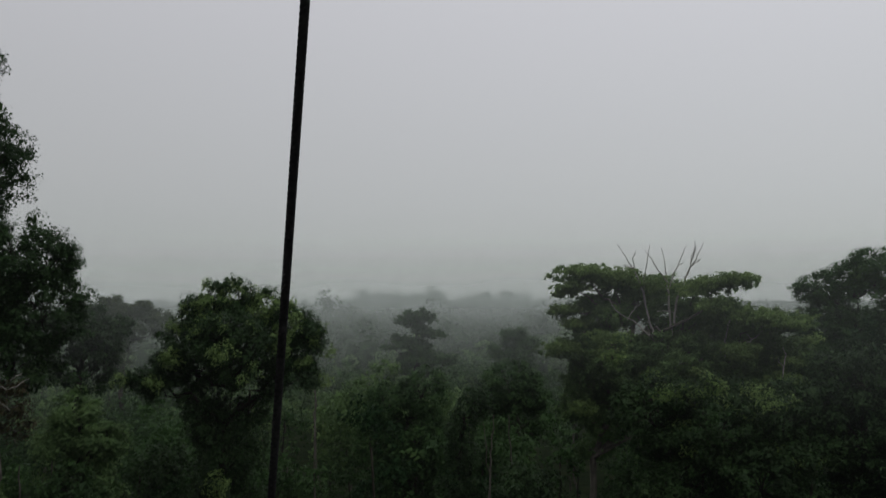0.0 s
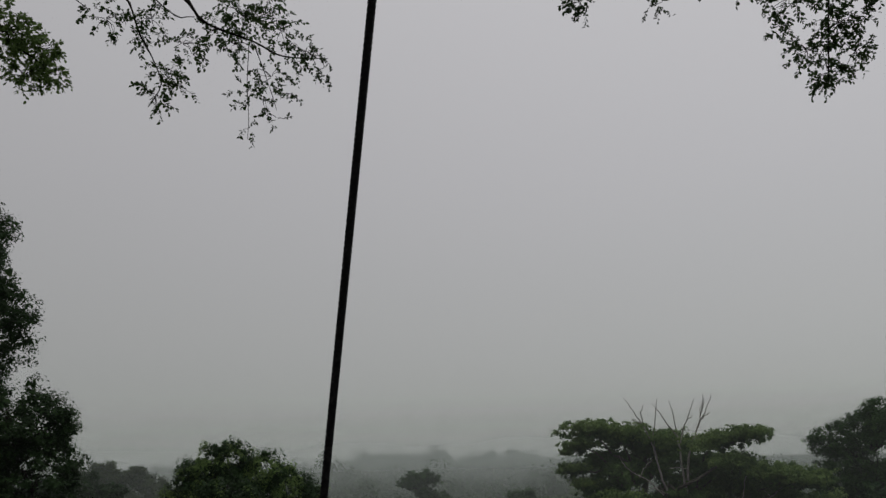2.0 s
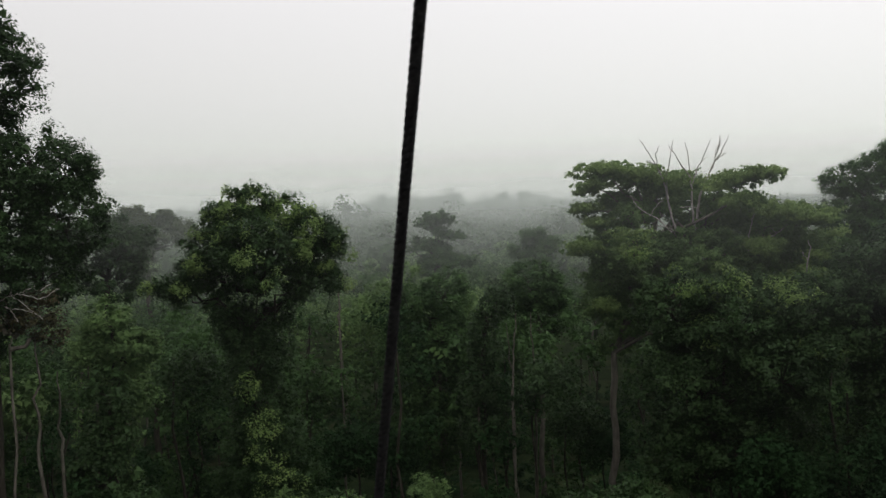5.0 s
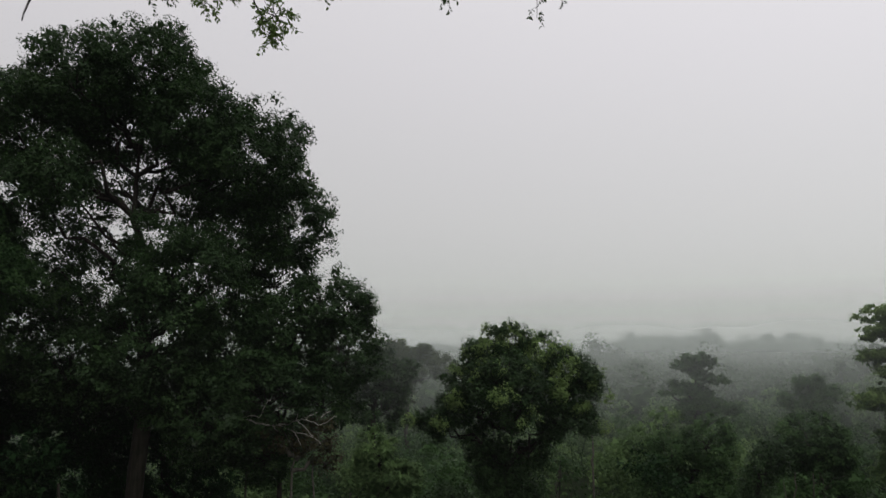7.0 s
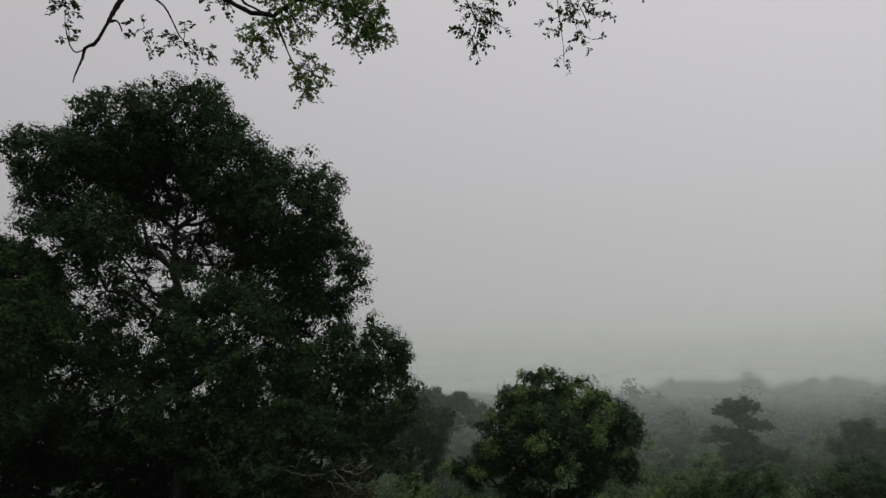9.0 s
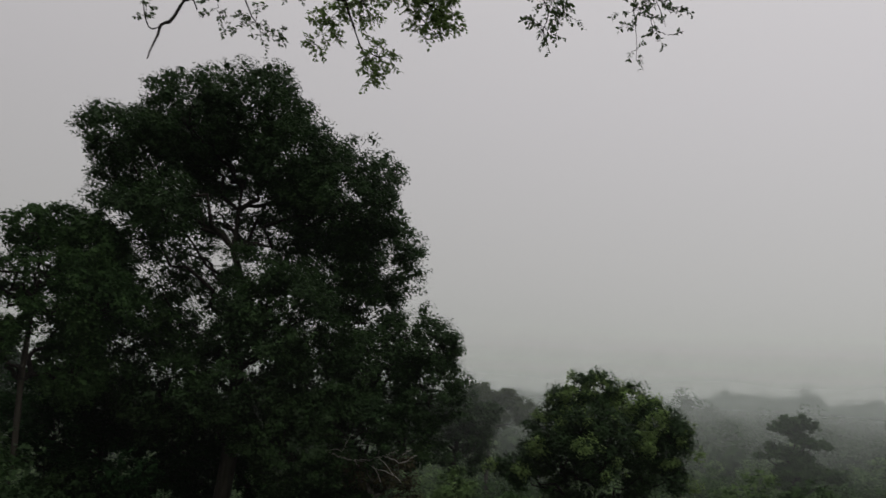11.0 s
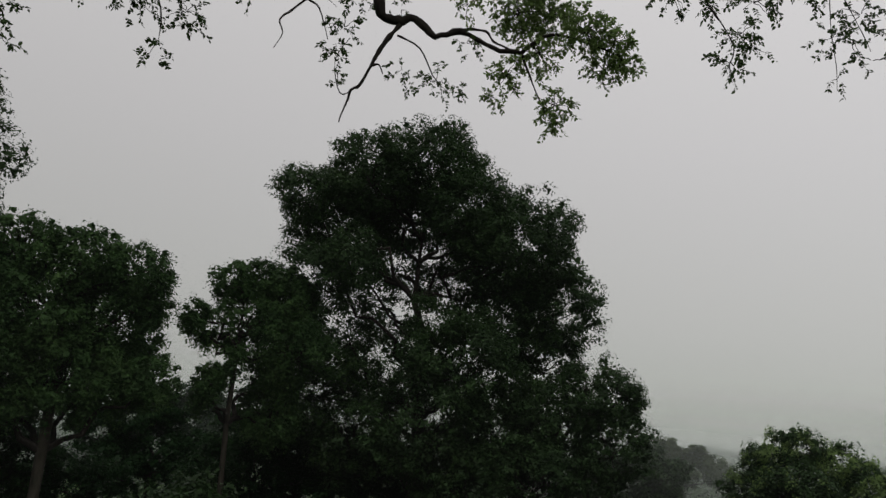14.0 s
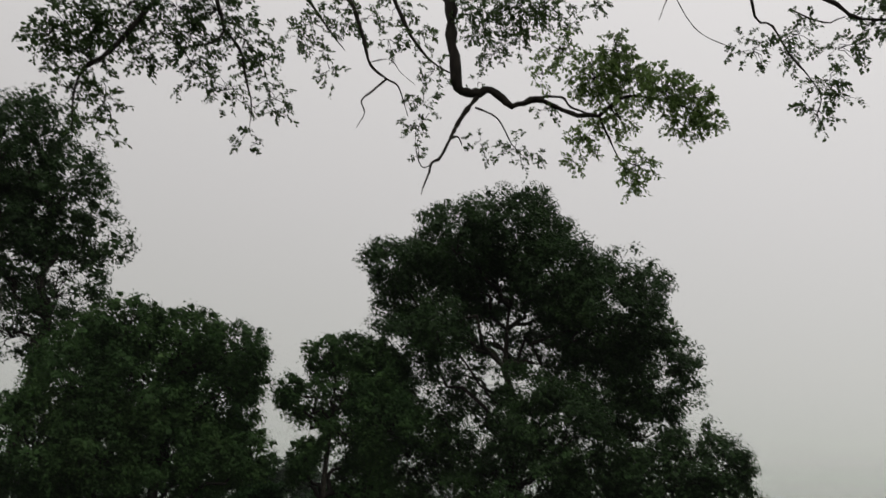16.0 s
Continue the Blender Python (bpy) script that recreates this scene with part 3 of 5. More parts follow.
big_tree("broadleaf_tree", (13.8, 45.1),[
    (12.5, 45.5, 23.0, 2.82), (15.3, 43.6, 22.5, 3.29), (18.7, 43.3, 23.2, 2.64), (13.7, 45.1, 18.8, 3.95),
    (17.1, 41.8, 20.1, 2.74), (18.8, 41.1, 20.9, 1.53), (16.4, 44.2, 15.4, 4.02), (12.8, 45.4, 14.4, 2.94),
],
    "dense dark-green tree under the flat-tiered tree", LEAF_DARK, BARK, 15, trunk=0.3, leaves=19, spread=0.43, lit_lobes=[
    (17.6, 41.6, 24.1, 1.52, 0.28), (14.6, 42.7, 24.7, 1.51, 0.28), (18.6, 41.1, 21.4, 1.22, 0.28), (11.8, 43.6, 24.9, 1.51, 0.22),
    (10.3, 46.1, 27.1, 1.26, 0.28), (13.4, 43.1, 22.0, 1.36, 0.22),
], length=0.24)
big_tree("broadleaf_tree", (35.1, 64.2), [
    (36.2, 64.7, 31.9, 2.31), (37.0, 63.1, 31.7, 1.84), (35.3, 66.4, 31.3, 2.00), (32.6, 66.6, 30.5, 1.98),
    (35.5, 65.1, 28.4, 3.6, 0.62), (33.8, 67.1, 26.8, 3.06), (37.8, 62.6, 28.0, 3.1, 0.75), (36.0, 64.8, 24.3, 4.96),
    (32.1, 66.8, 24.2, 2.75),
],
    "tall mid-green tree with a two-humped crown", LEAF_MID, BARK, 16, trunk=0.4, leaves=19, spread=0.45, length=0.27)
big_tree("layered_tree", (43.1, 59.0), [
    (40.6, 62.0, 30.7, 2.47, 1, 0.4), (43.8, 58.5, 32.6, 2.28, 1, 0.4), (43.3, 61.4, 31.3, 2.23, 1, 0.4), (46.1, 58.1, 31.9, 2.47, 1, 0.4),
    (39.3, 61.7, 29.5, 1.90, 1, 0.4), (43.8, 59.8, 29.6, 3.0, 0.5), (47.1, 58.5, 28.3, 3.5, 0.6), (42.1, 61.0, 27.1, 3.85),
    (48.2, 56.3, 31.0, 2.75, 1, 0.4), (48.9, 55.7, 27.3, 3.85),
],
    "spreading tree with layered reddish-green foliage", LEAF_RED, BARK, 17, trunk=0.4, leaves=18, spread=0.42, length=0.25, flat=0.6)
big_tree("broadleaf_tree", (26.0, 40.5), [
    (23.6, 43.1, 25.2, 2.92), (26.2, 40.4, 26.5, 2.86), (27.5, 38.2, 23.8, 3.34), (23.4, 42.1, 22.0, 3.25),
    (25.8, 40.6, 20.9, 3.63), (27.1, 36.1, 20.3, 2.56), (21.5, 43.1, 23.2, 1.80), (30.9, 38.2, 25.0, 3.66),
    (31.3, 36.5, 21.6, 3.98), (28.3, 38.9, 16.3, 4.07), (24.1, 41.7, 17.3, 3.69),
],
    "broad dark-green tree with rust-tinged leaf tips", LEAF_DARK, BARK, 18, trunk=0.35, leaves=19, spread=0.43, length=0.25)
big_tree("broadleaf_tree", (-43.2, 11.9), [
    (-44.8, 9.6, 47.7, 2.73), (-45.1, 8.2, 46.2, 3.44), (-43.3, 11.5, 44.5, 2.61), (-44.6, 10.5, 42.9, 3.37),
    (-43.7, 13.7, 42.0, 2.04), (-44.1, 12.3, 39.4, 2.93, 0.8), (-44.5, 10.9, 37.0, 2.91, 0.7), (-45.1, 7.8, 41.0, 4.47),
    (-45.3, 6.6, 44.4, 3.79), (-44.9, 13.2, 36.3, 1.86, 0.5),
],
    "tall dark-green tree with open airy lower twigs", LEAF_DARK, BARK, 19, cover=5.2, backing=5, trunk=0.45, leaves=17, spread=0.42, length=0.23)
big_tree("broadleaf_tree", (-37.3, 16.6), [
    (-38.2, 14.3, 36.7, 1.99), (-37.1, 16.8, 36.5, 1.99), (-35.1, 18.6, 36.2, 1.67), (-39.8, 12.9, 36.0, 1.69),
    (-38.8, 12.5, 33.7, 2.62), (-37.8, 15.2, 34.0, 2.81), (-37.4, 18.6, 33.9, 3.03), (-34.8, 19.2, 34.2, 0.90),
    (-34.6, 19.6, 31.2, 1.54), (-37.1, 16.8, 31.3, 2.94), (-38.3, 14.1, 31.0, 2.94), (-39.2, 11.4, 31.1, 2.94),
    (-36.2, 18.8, 30.9, 1.96),
],
    "round dark-green tree with drooping leaf clusters", LEAF_MID, BARK, 20, cover=9.5, trunk=0.35, leaves=20, spread=0.36, length=0.20, droop=0.3, lean=(0.6, -0.4))
big_tree("broadleaf_tree", (-35.0, 24.5), [
    (-35.4, 24.0, 36.8, 1.42), (-35.3, 25.8, 37.1, 1.46), (-35.4, 22.2, 34.7, 0.98), (-34.3, 27.0, 36.0, 2.09),
    (-34.8, 24.8, 34.9, 1.85, 0.8), (-35.3, 24.1, 33.5, 0.85, 0.7), (-33.2, 26.9, 33.4, 2.38), (-35.0, 26.2, 32.4, 1.57, 0.6),
    (-34.8, 23.0, 31.4, 0.91), (-34.5, 26.9, 30.0, 2.07), (-35.9, 23.2, 33.6, 0.60, 0.8), (-36.3, 22.6, 34.0, 0.69, 0.7),
    (-34.5, 23.6, 31.9, 0.72, 0.8), (-35.8, 23.3, 30.5, 0.81, 0.8), (-33.5, 23.6, 32.9, 0.62, 0.7),
],
    "slender pale-stemmed tree with ragged dark-green clusters", LEAF_MID, BARK, 121, cover=8.5, trunk=0.2, fork=32.4, leaves=20, spread=0.34, length=0.20, lean=(0.5, -0.3), droop=0.3)
big_tree("young_tree", (-16.6, 34.8), [
    (-16.6, 34.8, 25.1, 1.14), (-15.0, 34.4, 23.9, 0.95), (-17.3, 34.5, 24.0, 1.03), (-16.1, 35.0, 23.0, 1.03),
    (-15.3, 34.3, 21.7, 0.96),
],
    "small bright-green tree hung with creepers", LEAF_LIGHT, BARK, 22, trunk=0.18, leaves=20, spread=0.32, length=0.24, droop=0.12, up=0.8, vines=5)
big_tree("tiered_tree", (-3.3, 90.3), [
    (-3.2, 90.3, 28.0, 1.60, 1, 0.4), (-4.3, 90.3, 27.3, 1.34, 1, 0.4), (-2.1, 90.4, 27.6, 1.20, 1, 0.4), (-1.8, 90.4, 25.9, 1.60, 1, 0.3),
    (-0.7, 90.4, 25.6, 1.00, 1, 0.3), (-4.5, 90.3, 24.8, 1.74, 1, 0.34), (-6.2, 90.2, 24.3, 1.00, 0.7, 0.3), (-5.5, 90.2, 25.5, 0.80, 0.7, 0.4),
    (-3.1, 90.4, 24.4, 1.74, 1, 0.4), (-1.2, 90.4, 22.9, 2.28, 1, 0.3), (-3.4, 90.3, 22.3, 2.28, 1, 0.7), (-2.4, 90.4, 23.9, 1.34, 0.8, 0.7),
    (-2.9, 90.4, 26.7, 0.94, 0.8, 0.6), (0.4, 90.4, 22.5, 1.21, 1, 0.3),
],
    "slim tiered tree standing out of the mist", LEAF_MID, BARK, 23, trunk=0.3, leaves=18, spread=0.3, length=0.30)
big_tree("vine_clad_tree", (-3.4, 66.3), [
    (-5.0, 66.2, 21.0, 2.22), (-1.9, 66.4, 22.1, 2.37), (-2.1, 66.4, 18.4, 2.98), (-5.4, 66.2, 17.8, 2.49),
    (-3.5, 66.3, 14.5, 3.77), (-3.4, 66.3, 10.0, 4.35),
],
    "ivy-smothered tree with a squared-off top", LEAF_MID, BARK, 24, trunk=0.35, leaves=19, spread=0.45, length=0.28, droop=0.4, vines=10)
big_tree("vine_clad_snag", (1.0, 54.4), [
    (2.2, 54.3, 22.9, 1.29), (1.2, 54.4, 21.2, 1.22), (1.2, 54.4, 19.1, 1.39), (1.1, 54.4, 16.7, 1.57),
    (1.0, 54.4, 13.9, 1.88),
],
    "narrow dead stem smothered in dark vines", LEAF_DARK, BARK, 25, trunk=0.25, leaves=19, spread=0.36, length=0.21, droop=0.4, vines=8)
big_tree("forest_tree", (-40.8, 97.3), [
    (-42.1, 96.8, 29.9, 1.56, 1, 0.5), (-38.4, 98.3, 29.4, 1.25, 1, 0.5), (-40.4, 97.5, 29.0, 1.71, 1, 0.5), (-43.1, 96.3, 28.8, 1.71, 1, 0.5),
    (-37.6, 98.6, 28.0, 1.71, 1, 0.6), (-41.4, 97.1, 28.1, 2.03), (-43.8, 96.0, 27.4, 2.49), (-40.0, 97.7, 26.6, 2.81),
    (-36.1, 99.2, 26.6, 2.18), (-42.1, 96.8, 23.9, 3.12),
],
    "broad-topped tree fading into the mist", LEAF_RED, BARK, 26, trunk=0.4, leaves=16, spread=0.55, length=0.38)
big_tree("forest_tree", (10.4, 107.8), [
    (9.8, 107.9, 24.6, 1.93, 1, 0.6), (11.7, 107.7, 23.3, 2.09, 1, 0.6), (8.4, 108.0, 22.5, 2.09, 1, 0.6), (10.2, 107.9, 20.2, 3.22),
],
    "flat-crowned tree fading into the mist", LEAF_MID, BARK, 27, trunk=0.35, leaves=16, spread=0.55, length=0.38)
big_tree("forest_tree", (-27.7, 58.3), [
    (-27.5, 58.4, 28.6, 2.00), (-25.9, 59.1, 27.2, 1.62), (-29.4, 57.5, 26.8, 2.62), (-27.1, 58.6, 24.9, 2.38),
    (-25.0, 59.5, 28.1, 1.05),
],
    "dark-green tree filling the gap between taller crowns", LEAF_DARK, BARK, 28, trunk=0.35, leaves=17, spread=0.45, length=0.29)
big_tree("forest_tree", (7.2, 74.0), [
    (6.4, 74.1, 21.7, 2.76), (8.4, 73.9, 20.7, 2.21), (4.4, 74.2, 19.5, 1.94), (6.9, 74.0, 18.0, 3.34),
],
    "mid-green tree behind the flat-tiered tree", LEAF_MID, BARK_PALE, 29, trunk=0.3, leaves=17, spread=0.48, length=0.32)
big_tree("withered_tree", (-21.7, 35.5), [
    (-20.5, 36.2, 25.3, 1.16, 0.7), (-21.7, 35.4, 25.2, 1.10, 0.6), (-22.9, 34.7, 25.4, 1.04, 0.6), (-20.2, 36.4, 24.1, 0.86, 0.6),
],
    "thin-stemmed tree with withered brownish leaves", LEAF_BROWN, BARK_PALE, 30, trunk=0.09, leaves=14, spread=0.3, length=0.18)

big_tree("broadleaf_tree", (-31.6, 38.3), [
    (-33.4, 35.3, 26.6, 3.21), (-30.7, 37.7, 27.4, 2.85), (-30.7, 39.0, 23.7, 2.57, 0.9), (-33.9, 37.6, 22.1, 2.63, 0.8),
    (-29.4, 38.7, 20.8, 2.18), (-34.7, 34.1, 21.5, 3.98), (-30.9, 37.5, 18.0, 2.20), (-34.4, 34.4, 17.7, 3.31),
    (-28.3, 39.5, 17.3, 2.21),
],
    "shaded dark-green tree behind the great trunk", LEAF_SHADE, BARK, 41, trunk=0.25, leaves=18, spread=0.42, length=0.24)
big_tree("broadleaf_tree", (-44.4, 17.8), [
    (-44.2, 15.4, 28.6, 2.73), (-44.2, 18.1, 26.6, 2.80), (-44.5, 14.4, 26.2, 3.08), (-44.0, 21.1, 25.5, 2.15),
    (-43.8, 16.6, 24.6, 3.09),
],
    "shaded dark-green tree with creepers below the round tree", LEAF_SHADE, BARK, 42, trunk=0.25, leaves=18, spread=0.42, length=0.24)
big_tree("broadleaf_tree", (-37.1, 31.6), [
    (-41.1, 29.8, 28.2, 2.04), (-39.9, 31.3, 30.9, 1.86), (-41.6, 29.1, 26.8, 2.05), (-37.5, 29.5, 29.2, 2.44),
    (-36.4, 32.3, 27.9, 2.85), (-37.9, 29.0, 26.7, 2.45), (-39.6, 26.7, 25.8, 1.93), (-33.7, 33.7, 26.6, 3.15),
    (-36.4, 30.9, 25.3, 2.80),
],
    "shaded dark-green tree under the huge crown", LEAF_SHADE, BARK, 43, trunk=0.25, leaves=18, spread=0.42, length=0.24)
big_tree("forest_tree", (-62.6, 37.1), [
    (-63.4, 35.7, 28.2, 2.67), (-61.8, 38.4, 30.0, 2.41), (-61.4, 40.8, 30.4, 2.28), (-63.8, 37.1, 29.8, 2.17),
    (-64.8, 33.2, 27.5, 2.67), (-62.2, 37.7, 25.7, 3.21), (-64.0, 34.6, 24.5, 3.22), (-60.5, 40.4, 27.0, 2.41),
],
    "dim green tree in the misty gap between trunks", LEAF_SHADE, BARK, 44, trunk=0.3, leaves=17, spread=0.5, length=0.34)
big_tree("climber_thicket", (-15.8, 33.0), [
    (-16.0, 33.4, 22.0, 1.28), (-16.2, 33.3, 20.1, 1.40), (-16.4, 33.2, 18.2, 1.59), (-16.0, 33.4, 16.2, 1.91),
],
    "dark column of creepers below the bright tree", LEAF_DARK, BARK, 45, trunk=0.16, leaves=17, spread=0.34, length=0.22, droop=0.3)

# bare tops and snags
def dead_stems(label, lines, thick, seed):
    """Leafless grey stems, each fork along its own line, thinning to a twig."""
    rng = np.random.default_rng(seed)
    foot = np.array(lines[0][0])
    pieces = []
    for k, line in enumerate(lines):
        p = np.array(line)
        t = np.linspace(0, len(p) - 1, 4 * len(p))
        fine = np.stack([np.interp(t, np.arange(len(p)), p[:, c]) for c in range(3)], -1) + rng.normal(size=(len(t), 3)) * 0.025
        r0 = thick if k == 0 else thick * 0.5
        pieces.append(tube(fine, np.linspace(r0, 0.018, len(t)), 6, rng, 0.06))
    v, q = joined(pieces)
    ob = new("dead_branch", make_mesh("dead_branch", v - foot, q, BARK_DEAD, True))
    ob.location = foot
    tagged(ob, label, "branch")


dead_stems("bleached leafless stem leaning out of the flat-tiered crown", [
    [(14.36, 52.00, 27.32), (14.10, 52.00, 28.11), (13.80, 52.00, 29.42), (13.58, 52.00, 30.67), (13.08, 52.00, 31.77), (12.55, 52.00, 32.62), (11.98, 52.00, 33.54)],
    [(13.80, 52.00, 29.42), (13.70, 52.00, 31.07), (13.96, 52.00, 32.24), (14.11, 52.00, 32.91), (14.19, 52.00, 33.42)],
    [(13.08, 52.00, 31.77), (13.03, 52.00, 32.62), (13.19, 52.00, 33.02)],
    [(13.08, 52.00, 31.77), (12.35, 52.00, 32.23)]], 0.085, 31)
dead_stems("bleached leafless stem forking upright from the crown", [
    [(15.48, 51.80, 27.33), (15.39, 51.80, 28.32), (15.32, 51.80, 29.90), (15.26, 51.80, 31.00), (14.72, 51.80, 31.66), (14.31, 51.80, 32.40), (13.81, 51.80, 33.13)],
    [(15.26, 51.80, 31.00), (15.17, 51.80, 31.86), (15.11, 51.80, 32.56), (14.94, 51.80, 33.22)],
    [(15.31, 51.80, 30.29), (15.66, 51.80, 31.28), (16.02, 51.80, 32.06), (16.33, 51.80, 32.73), (16.60, 51.80, 33.33)],
    [(16.02, 51.80, 32.06), (16.42, 51.80, 32.27)]], 0.085, 32)
dead_stems("bleached leafless stem with a broom of fine twigs", [
    [(15.57, 51.60, 28.13), (15.75, 51.60, 29.51), (16.06, 51.60, 30.49), (16.46, 51.60, 31.16), (16.73, 51.60, 31.79), (17.04, 51.60, 32.66), (17.18, 51.60, 33.60)],
    [(16.73, 51.60, 31.79), (17.17, 51.60, 32.42), (17.48, 51.60, 33.05), (17.76, 51.60, 33.60)],
    [(17.04, 51.60, 32.66), (17.19, 51.60, 33.05), (17.23, 51.60, 33.36)],
    [(16.73, 51.60, 31.79), (17.25, 51.60, 32.31), (17.57, 51.60, 32.47)],
    [(16.46, 51.60, 31.16), (16.85, 51.60, 32.03), (16.88, 51.60, 32.65), (17.07, 51.60, 33.05)]], 0.085, 33)
dead_stems("bleached broken bough low in the crown", [
    [(13.71, 50.80, 27.27), (12.90, 50.80, 28.20), (11.99, 50.80, 28.66), (11.40, 50.80, 29.19), (11.04, 50.80, 29.80)],
    [(12.31, 50.80, 28.43), (12.54, 50.80, 28.93), (12.89, 50.80, 29.31), (13.20, 50.80, 29.47)],
    [(13.79, 50.80, 27.42), (13.30, 50.80, 27.77), (12.75, 50.80, 27.81)],
    [(14.28, 50.80, 28.97), (14.80, 50.80, 28.97), (15.40, 50.80, 28.82), (15.60, 50.80, 28.51)]], 0.05, 34)
dead_stems("bleached broken bough among green leaves", [
    [(19.46, 49.30, 26.88), (19.89, 49.30, 27.11), (20.60, 49.30, 27.61), (21.15, 49.30, 28.11), (21.63, 49.30, 28.41)],
    [(18.13, 49.30, 26.05), (18.19, 49.30, 27.04), (18.37, 49.30, 27.95), (18.51, 49.30, 28.41)],
    [(19.89, 49.30, 27.11), (19.57, 49.30, 27.49)]], 0.05, 35)
dead_stems("thin bleached bough among green leaves", [
    [(20.62, 46.80, 24.47), (20.75, 46.80, 25.57), (20.92, 46.80, 26.30), (20.79, 46.80, 26.82)],
    [(20.75, 46.80, 25.57), (20.43, 46.80, 26.09)],
    [(21.36, 46.80, 22.62), (20.94, 46.80, 23.92), (20.62, 46.80, 24.66)]], 0.05, 36)
dead_stems("bleached dead bough fanning out over withered leaves", [
    [(-23.87, 33.20, 26.45), (-23.32, 33.51, 26.45), (-22.96, 33.72, 26.26), (-22.68, 33.87, 26.11), (-22.09, 34.20, 26.01), (-21.86, 34.32, 26.05), (-21.34, 34.59, 26.08), (-21.06, 34.74, 26.26), (-20.72, 34.92, 26.29), (-20.37, 35.10, 26.19), (-20.03, 35.28, 25.97), (-19.80, 35.40, 26.04), (-19.55, 35.52, 26.25), (-19.26, 35.66, 26.41)],
    [(-23.32, 33.51, 26.45), (-22.94, 33.72, 26.53), (-22.67, 33.87, 26.41), (-22.52, 33.94, 26.67), (-22.06, 34.20, 26.70), (-21.81, 34.33, 26.83), (-21.38, 34.56, 26.80)],
    [(-22.52, 33.94, 26.67), (-22.37, 34.02, 27.13), (-22.18, 34.11, 27.31)],
    [(-21.81, 34.33, 26.83), (-21.63, 34.41, 27.29)],
    [(-21.06, 34.74, 26.26), (-20.89, 34.82, 26.64), (-20.77, 34.88, 26.77)],
    [(-21.86, 34.32, 26.05), (-21.42, 34.56, 25.83), (-20.98, 34.80, 25.66), (-20.52, 35.04, 25.49), (-20.18, 35.22, 25.33), (-19.93, 35.35, 25.03)],
    [(-21.20, 34.68, 25.73), (-20.99, 34.80, 25.38), (-20.84, 34.88, 25.04)],
    [(-22.09, 34.20, 26.01), (-21.88, 34.32, 25.72)],
    [(-20.72, 34.92, 26.29), (-20.48, 35.04, 26.47), (-20.12, 35.22, 26.62)],
    [(-19.95, 35.31, 26.39), (-19.70, 35.43, 26.60), (-19.49, 35.54, 26.67)],
    [(-21.06, 34.74, 26.26), (-20.66, 34.95, 25.92), (-20.29, 35.16, 25.40)]], 0.05, 38)


def slender_trunk(foot, top, radius, seed):
    """A thin, slightly bent stem that rises from the undergrowth into the leaves above."""
    rng = np.random.default_rng(seed)
    ground = float(ground_height(np.array(foot[0]), np.array(foot[1])))
    low, mid_, high = np.array([foot[0], foot[1], ground - 0.2]), np.array(foot), np.array(top)
    a, b = curve_between(low, mid_, rng, 0, 0.02, 7), curve_between(mid_, high, rng, 0, 0.03, 9)
    line = np.concatenate([a, b[1:]])
    v, q = tube(line, np.linspace(radius * 1.3, radius * 0.35, len(line)), 7, rng, 0.05)
    ob = new("slender_trunk", make_mesh("slender_trunk", v - low, q, BARK_PALE, True))
    ob.location = low
    tagged(ob, "thin pale tree stem rising out of the undergrowth", "tree trunk", "slender trunks")


for k_, (foot_, top_) in enumerate((
    [(3.11, 52.11, 14.40), (2.68, 52.13, 21.50)], [(3.10, 52.11, 18.56), (3.37, 52.09, 22.09)], [(4.82, 55.99, 15.54), (4.72, 56.00, 21.48)], [(1.89, 60.17, 14.55), (2.03, 60.17, 20.43)],
    [(-10.91, 65.31, 18.87), (-10.90, 65.31, 23.14)], [(18.18, 43.52, 12.06), (18.10, 43.55, 17.65)], [(25.09, 41.67, 12.46), (25.16, 41.62, 16.59)], [(26.01, 47.49, 14.79), (25.82, 47.60, 18.62)],
    [(-20.92, 35.93, 18.16), (-20.74, 36.03, 24.11)], [(-24.55, 34.80, 17.04), (-24.54, 34.81, 20.32)], [(-10.33, 61.60, 19.39), (-10.31, 61.61, 23.11)], [(-21.48, 39.05, 16.88), (-21.45, 39.07, 21.73)])):
    slender_trunk(foot_, top_, 0.065 + 0.015 * (k_ % 3), 500 + k_)


